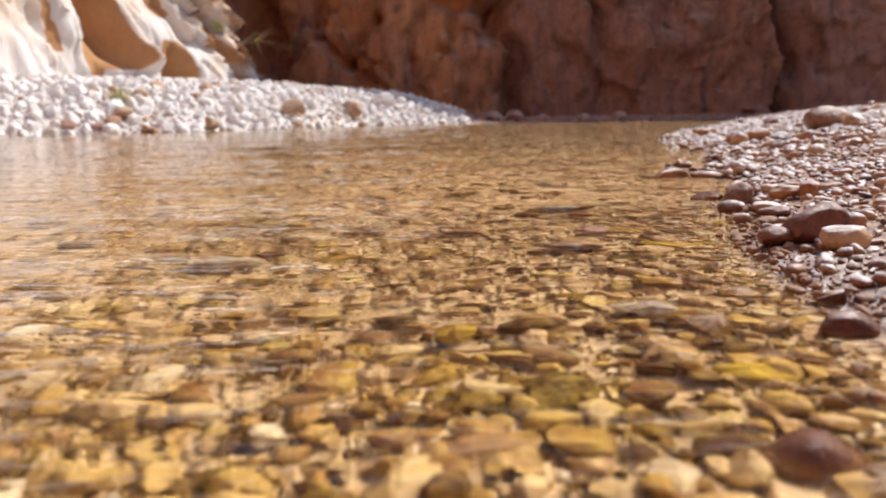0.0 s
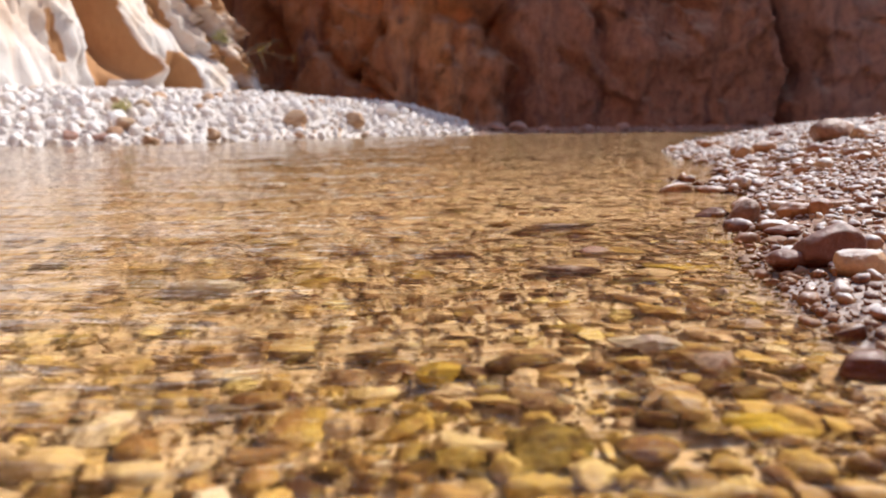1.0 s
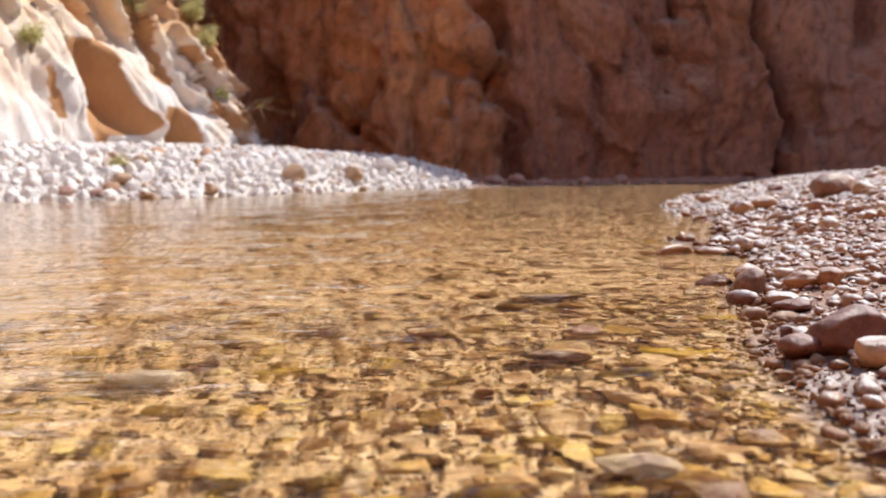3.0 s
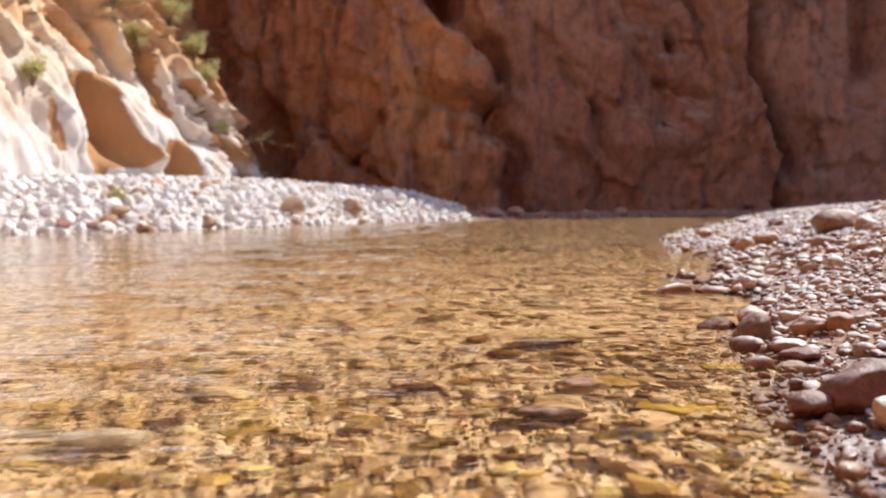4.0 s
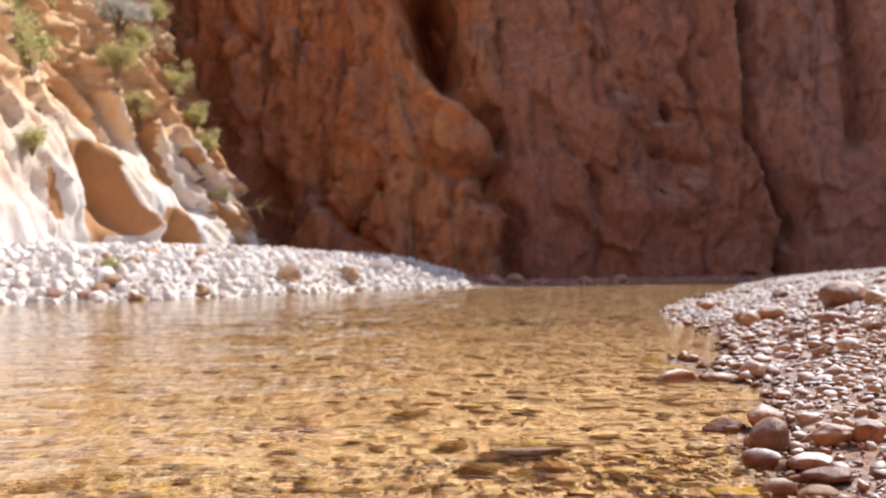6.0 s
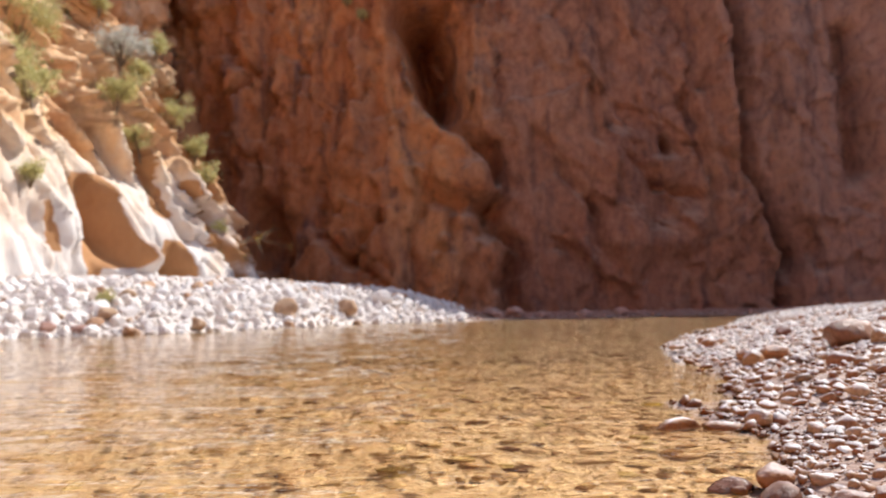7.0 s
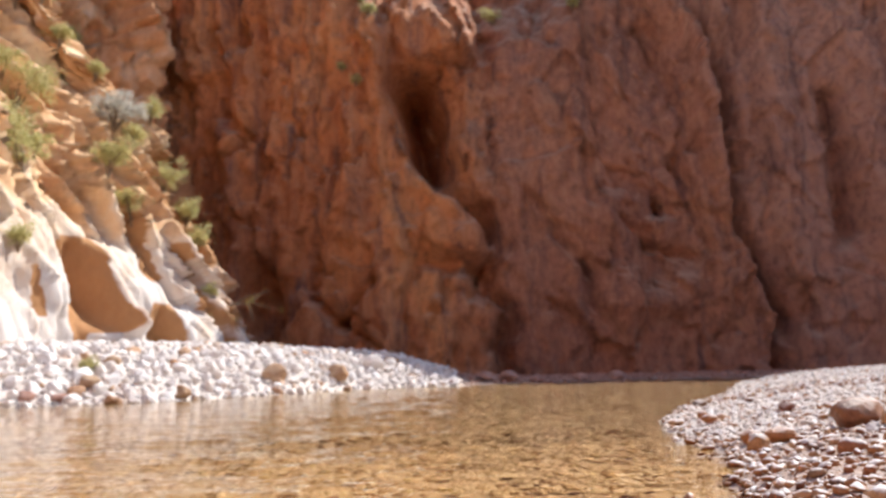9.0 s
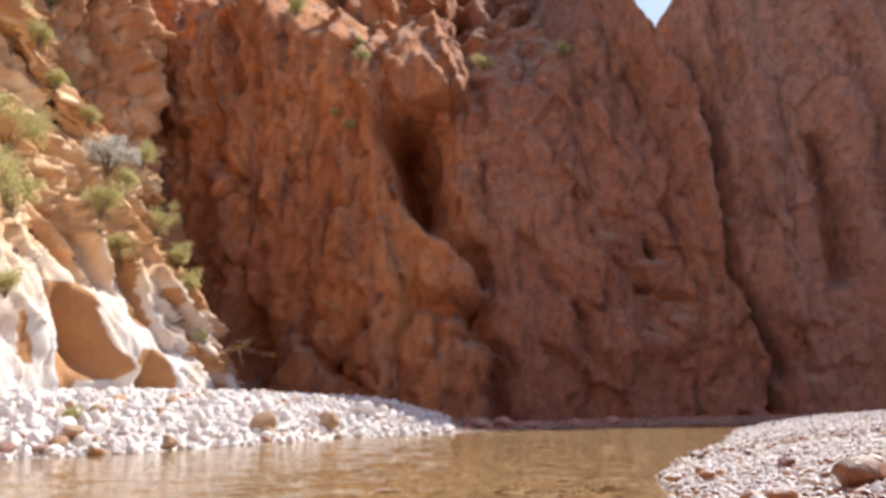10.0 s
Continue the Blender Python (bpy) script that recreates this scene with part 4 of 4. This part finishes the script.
def leaves(spots, r, size):
    """Small folded leaves round spots."""
    vs, fs = [], []
    for p, spread in spots:
        q = Vector(p) + Vector((r.gauss(0, spread), r.gauss(0, spread), r.gauss(0, spread * 0.8)))
        a = Vector((r.gauss(0, 1), r.gauss(0, 1), r.gauss(0.5, 1))).normalized()
        b = a.orthogonal().normalized()
        b.rotate(Matrix.Rotation(r.uniform(0, 6.3), 3, a))
        n = a.cross(b)
        L = size * r.uniform(0.6, 1.3)
        o = len(vs)
        for u, v, w in ((0, 0, 0), (0.5, 0.2, 0.06), (1, 0, 0), (0.5, -0.2, 0.06)):
            vs.append(tuple(q + (a * u + b * v + n * w) * L))
        fs.append((o, o + 1, o + 2, o + 3))
    return vs, fs


def shrub(seed, wide, tall, label, count=3200):
    """A shrub at the origin, growing up: stems, and foliage in uneven tufts."""
    r = random.Random(seed)
    root = new("shrub")
    spots = []
    for _ in range(9):
        az, out = r.uniform(0, 2 * math.pi), r.uniform(0.15, 1.0) * wide * 0.5
        h = tall * r.uniform(0.5, 1.0) * (1 - 0.35 * out / wide)
        tip = Vector((math.cos(az) * out, math.sin(az) * out, h))
        path = [(0, 0, -0.15), tuple(tip * 0.35 + Vector((r.gauss(0, 0.04), r.gauss(0, 0.04), 0.05))), tuple(tip * 0.7 + Vector((0, 0, 0.06))), tuple(tip)]
        vs, fs = tube(path, 0.018, 0.005)
        child("stem", mesh_of("stem", vs, fs, M_STEM), root)
        for _ in range(4):
            c = tip * r.uniform(0.45, 1.05) + Vector((r.gauss(0, 0.10), r.gauss(0, 0.10), r.gauss(0, 0.08))) * wide
            spots += [(c, wide * r.uniform(0.04, 0.10))] * (count // 36)
    vs, fs = leaves(spots, r, 0.062)
    child("foliage", mesh_of("foliage", vs, fs, M_LEAF, False), root, "yellow-green fine leaves")["kind"] = "stuff"
    return tagged(root, label, "shrub", "shrubs on the cliffs")


KINDS = [shrub(41, 1.3, 0.9, "broad yellow-green shrub growing on the sunlit cliff"),
         shrub(42, 0.9, 0.8, "rounded green shrub growing on the sunlit cliff"),
         shrub(43, 1.0, 1.6, "tall shaggy shrub growing on the sunlit cliff", 4500),
         shrub(44, 0.7, 0.45, "small dry tuft growing from a crack", 1800)]
KINDS.append(shrub(45, 0.9, 0.7, "silvery dry shrub growing on the sunlit cliff", 2600))
for o in KINDS[4].children:
    if o.name.startswith("foliage"):
        o.data.materials[0] = M_SILVER
        o["label"] = "silver-white dry leaves"
used = set()


def plant(form, kind, s, z, scale, turn):
    p = form.at(s, z) + form.flat(s, z)[1] * 0.12
    scale *= 1.3
    m = pose(p.x, p.y, p.z - 0.05, 0, 0, turn) @ Matrix.Translation((0, 0, 0))
    ob = KINDS[kind]
    if kind in used:
        ob = copy_thing(ob, m)
    used.add(kind)
    ob.matrix_basis = m @ Matrix.Diagonal((scale, scale, scale, 1))


for s, z, kind, scale in ((32.15, 7.5, 0, 1.05), (31.7, 8.1, 1, 0.8), (30.85, 5.3, 0, 1.15), (31.6, 5.6, 1, 1.0), (30.2, 5.9, 1, 1.0), (33.45, 6.0, 1, 0.95), (39.1, 10.6, 3, 1.0),
                          (38.9, 9.75, 3, 0.9), (34.75, 7.95, 4, 1.3), (36.7, 8.4, 1, 0.75), (35.0, 7.3, 3, 1.0), (36.7, 6.15, 0, 0.8), (34.7, 4.9, 1, 1.05),
                          (33.65, 11.7, 2, 0.9), (39.05, 11.9, 3, 1.1), (36.9, 5.2, 3, 1.1), (37.0, 4.3, 3, 1.2), (29.7, 3.3, 3, 0.8), (36.5, 2.7, 3, 0.7), (36.4, 1.9, 3, 0.5)):
    plant(left_cliff_form, kind, s, z, scale, s * 97 % 360)
tuft = copy_thing(KINDS[3], pose(*on_land(-5.57, 13.3), 0, 0, 40))
tuft.matrix_basis = pose(*on_land(-5.57, 13.3), 0, 0, 40) @ Matrix.Diagonal((0.45, 0.45, 0.6, 1))
tagged(tuft, "small green tuft growing among white cobbles")
for s, z in ((13.5, 13.7), (18.3, 11.0), (13.0, 17.5)):
    plant(crag_form, 3, s, z, 1.1, s * 50)
for x, z, kind, scale in ((-5.6, 18.4, 1, 0.9), (-2.9, 16.8, 3, 1.1), (-2.4, 15.6, 3, 0.8), (3.3, 16.9, 1, 0.8), (6.8, 16.8, 3, 0.9), (-2.9, 12.4, 3, 0.7), (-3.6, 13.2, 3, 0.6)):
    plant(back_wall_form, kind, float(np.interp(x, back_wall_form.line[:, 0], back_wall_form.s)), z, scale, x * 70)


# ---- a dry branch that hangs out over the cobbles ----
branch = new("dry_branch")
r = random.Random(5)
foot = left_cliff_form.at(36.9, 2.3)
branch.location = foot
limbs = [[(-0.3, 0, -0.1), (0.4, -0.2, 0.15), (1.0, -0.3, 0.22), (1.6, -0.4, 0.05), (2.0, -0.5, -0.05)],
         [(0.4, -0.2, 0.15), (0.8, 0.1, 0.45), (1.2, 0.2, 0.5)], [(1.0, -0.3, 0.22), (1.3, -0.1, 0.55), (1.5, 0.1, 0.6)],
         [(0.2, -0.1, 0.1), (0.5, -0.3, -0.3), (0.7, -0.4, -0.7)], [(0.9, -0.3, 0.2), (1.1, -0.5, -0.15), (1.15, -0.5, -0.4)],
         [(-0.1, -0.1, 0), (0.1, -0.3, -0.5), (0.1, -0.4, -0.9)]]
for limb in limbs:
    fine = []
    for p, q in zip(limb, limb[1:]):
        for k in range(4):
            fine.append(Vector(p).lerp(Vector(q), k / 4) + Vector((r.gauss(0, 0.015), r.gauss(0, 0.015), r.gauss(0, 0.015))))
    fine.append(Vector(limb[-1]))
    vs, fs = tube(fine, 0.025, 0.008)
    child("twig", mesh_of("twig", vs, fs, M_STEM), branch)
vs, fs = leaves([(limbs[1][2], 0.12)] * 12 + [(limbs[0][2], 0.10)] * 26 + [(limbs[3][1], 0.12)] * 14 + [(limbs[0][4], 0.05)] * 10, r, 0.08)
child("leaf_tuft", mesh_of("leaf_tuft", vs, fs, M_YELLOW, False), branch, "pale yellow withered leaves")["kind"] = "stuff"
tagged(branch, "dry branch with withered yellow leaves hanging from the cliff", "branch")


# ---- stones of the bed and banks, last ----
near_bed = scatter(1, -0.9, 0.7, 0.15, 1.75, 30000, (0.009, 0.062), wet_ground, 0.12, 24, 0.26, 0.006, 4.5)
near_grit = scatter(11, -0.8, 0.7, 0.15, 1.75, 14000, (0.008, 0.018), wet_ground, 0.0, 35, 0.30)
shallows = scatter(12, -0.1, 2.2, 0.15, 5.5, 11000, (0.007, 0.034), lambda x, y, z: (z < 0.004) & (z > -0.035), 0.12, 20, 0.30, 0.010)
mid_bed = scatter(2, -2.4, 1.4, 1.75, 5.2, 34000, (0.011, 0.09), wet_ground, 0.20, 14, 0.34, 0.006, 5.0)
dark_bed = scatter(18, -2.0, 1.3, 0.9, 5.2, 420, (0.045, 0.13), wet_ground, 0.28, 8, 0.9, 0.004)
bed_slabs = scatter(19, -0.75, 0.42, 0.22, 1.9, 420, (0.045, 0.115), wet_ground, 0.2, 14, 0.6, 0.005, 2.0)[:280]
shore_slabs = scatter(20, 0.02, 0.46, 0.3, 1.5, 500, (0.045, 0.12), lambda x, y, z: (z < -0.008) & (z > -0.12), 0.22, 9, 0.5, 0.004, 1.8)[:120]
near_cobbles = scatter(21, -0.6, 0.38, 0.2, 0.85, 420, (0.03, 0.075), wet_ground, 0.08, 26, 0.5, 0.006, 2.0)[:140]
far_bed = scatter(3, -7, 4.5, 5.2, 15.0, 9000, (0.03, 0.15), wet_ground, 0.24, 10, 0.36, 0.0)
near_bar = scatter(4, 0.1, 2.4, 0.2, 2.7, 40000, (0.006, 0.042), dry_ground, 0.15, 28, 0.31, None, 4.0)
mid_bar = scatter(5, 0.9, 5.5, 2.7, 7.0, 44000, (0.010, 0.08), dry_ground, 0.15, 28, 0.31, None, 4.5)
shore_grit = scatter(13, -0.1, 0.75, 0.12, 1.75, 8000, (0.007, 0.032), lambda x, y, z: (z < 0.012) & (z > -0.03), 0.10, 25, 0.27, 0.014)
bar_cobbles = scatter(14, 0.5, 5.0, 1.1, 6.8, 260, (0.045, 0.12), dry_ground, 0.1, 22, 0.9)
edge_cobbles = scatter(17, 0.4, 2.2, 1.0, 6.5, 1500, (0.028, 0.07), lambda x, y, z: np.abs(x - np.interp(y, SHORE_Y, SHORE_X) - 0.06) < 0.10, 0.12, 20, 0.62)
outer_bed = scatter(15, -5.5, 1.5, -3.0, 6.0, 13000, (0.05, 0.11), lambda x, y, z: (z < -0.012) & ~((x > -0.8) & (y > 0.15) & (y < 1.75)) & ~((x > -2.3) & (y > 1.75) & (y < 5.2)), 0.12, 20, 0.30, 0.006)
outer_bar = scatter(16, 0.0, 9.0, -3.0, 9.0, 14000, (0.05, 0.11), lambda x, y, z: (z > 0) & ~((x < 2.3) & (y > 0.2) & (y < 2.7)) & ~((x < 5.4) & (y > 2.7) & (y < 7)), 0.14, 25, 0.32)
far_bar = scatter(6, 2.0, 15, 7.0, 20.0, 34000, (0.022, 0.10), dry_ground, 0.12, 30, 0.31, None, 4.0)


def far_bank(x, y, z):
    return (z > -0.04) & (y - np.interp(x, FAR_X, FAR_Y) > -0.25)


bank = scatter(7, -10, 0.75, 10, 25, 30000, (0.055, 0.36), far_bank, 0.16, 40, 0.31)
bank_grit = scatter(9, -10, 0.75, 10, 25, 14000, (0.04, 0.09), far_bank, -0.2, 35, 0.34)
rubble = scatter(8, 0.6, 18, 20.0, 31, 5000, (0.05, 0.22), lambda x, y, z: (z > 0.0) & (y - np.interp(x, FAR_X, FAR_Y) < 9), 0.12, 30, 0.35)

amber = [q for q in near_bed if q[1] + 0.18 * math.sin(q[0] * 37 + q[1] * 53) < 0.66]
beige = [q for n, q in enumerate(near_bed) if q[1] + 0.18 * math.sin(q[0] * 37 + q[1] * 53) >= 0.66 and n % 3]
a, b = split(amber, (0.1, 0.6))
single("stone", a, CHIPS, M_STONE, ground, False)
joined("bed_pebbles", b, CHIPS, M_STONE, ground, "amber and brown river pebbles under water", False, 0.016)
joined("beige_pebbles", beige, CHIPS, M_BED, ground, "beige and golden pebbles under water", False, 0.02)
joined("bed_grit", near_grit, CHEAP, M_STONE, ground, "small amber grit between the pebbles")
joined("shallow_pebbles", shallows, PLATES + COARSE[10:], M_STONE, ground, "small wet amber pebbles in the shallows", True, 0.02)
joined("shore_grit", shore_grit, CHIPS, M_STONE, ground, "wet brown grit at the water's edge", False, 0.018)
joined("outer_bed_stones", outer_bed, CHEAP, M_DEEP, ground, "amber stones on the wider river bed", False)
joined("outer_bar_stones", outer_bar, CHEAP, M_STONE, ground, "pale pebbles of the wider gravel bar", False)
joined("bed_stones", mid_bed, PLATES, M_BED, ground, "flat amber stones under shallow water", False, 0.05)
single("dark_stone", dark_bed[:290], PLATES, M_DARK, ground, False)
single("flat_stone", bed_slabs, PLATES, M_STONE, ground, False)
single("cobble_stone", near_cobbles, MIXED, M_STONE, ground, False)
single("slab_stone", shore_slabs, PLATES[:18], M_BED, ground, False)
joined("far_bed_stones", far_bed, COARSE, M_DEEP, ground, "dark and amber stones on the river bed", True, 0.09)
a, b = split(near_bar, (0.9, 1.9))
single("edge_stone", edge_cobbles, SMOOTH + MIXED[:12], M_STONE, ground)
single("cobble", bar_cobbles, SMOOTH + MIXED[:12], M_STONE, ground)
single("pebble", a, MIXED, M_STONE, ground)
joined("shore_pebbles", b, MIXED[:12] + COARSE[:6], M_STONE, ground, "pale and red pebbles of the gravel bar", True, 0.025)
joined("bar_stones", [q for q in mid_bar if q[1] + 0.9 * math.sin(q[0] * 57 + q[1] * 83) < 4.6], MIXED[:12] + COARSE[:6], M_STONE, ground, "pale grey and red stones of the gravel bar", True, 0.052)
# the white material out here stands for backlit sheen on the bar
joined("pale_bar_stones", [q for q in mid_bar if q[1] + 0.9 * math.sin(q[0] * 57 + q[1] * 83) >= 4.6], MIXED[:12] + COARSE[:6], M_BANK, ground, "stones towards the tip of the gravel bar, whitened for backlit sheen", False, 0.05)
joined("far_bar_stones", far_bar, COARSE, M_BANK, ground, "far stones of the gravel bar, paled for backlit sheen", False, 0.06)
a, b = split(bank, (-2.0, 16.0))
single("cobble", a, BLOCKY, M_BANK, ground, False)
joined("bank_cobbles", b, BLOCKY, M_BANK, ground, "white limestone cobbles heaped along the river", False, 0.11)
joined("bank_gravel", bank_grit, CHEAP, M_BANK, ground, "small white stones between the cobbles")
joined("rubble", rubble, BLOCKY, M_BOULDER, ground, "dusky red rock rubble at the wall's foot", True, 0.2)
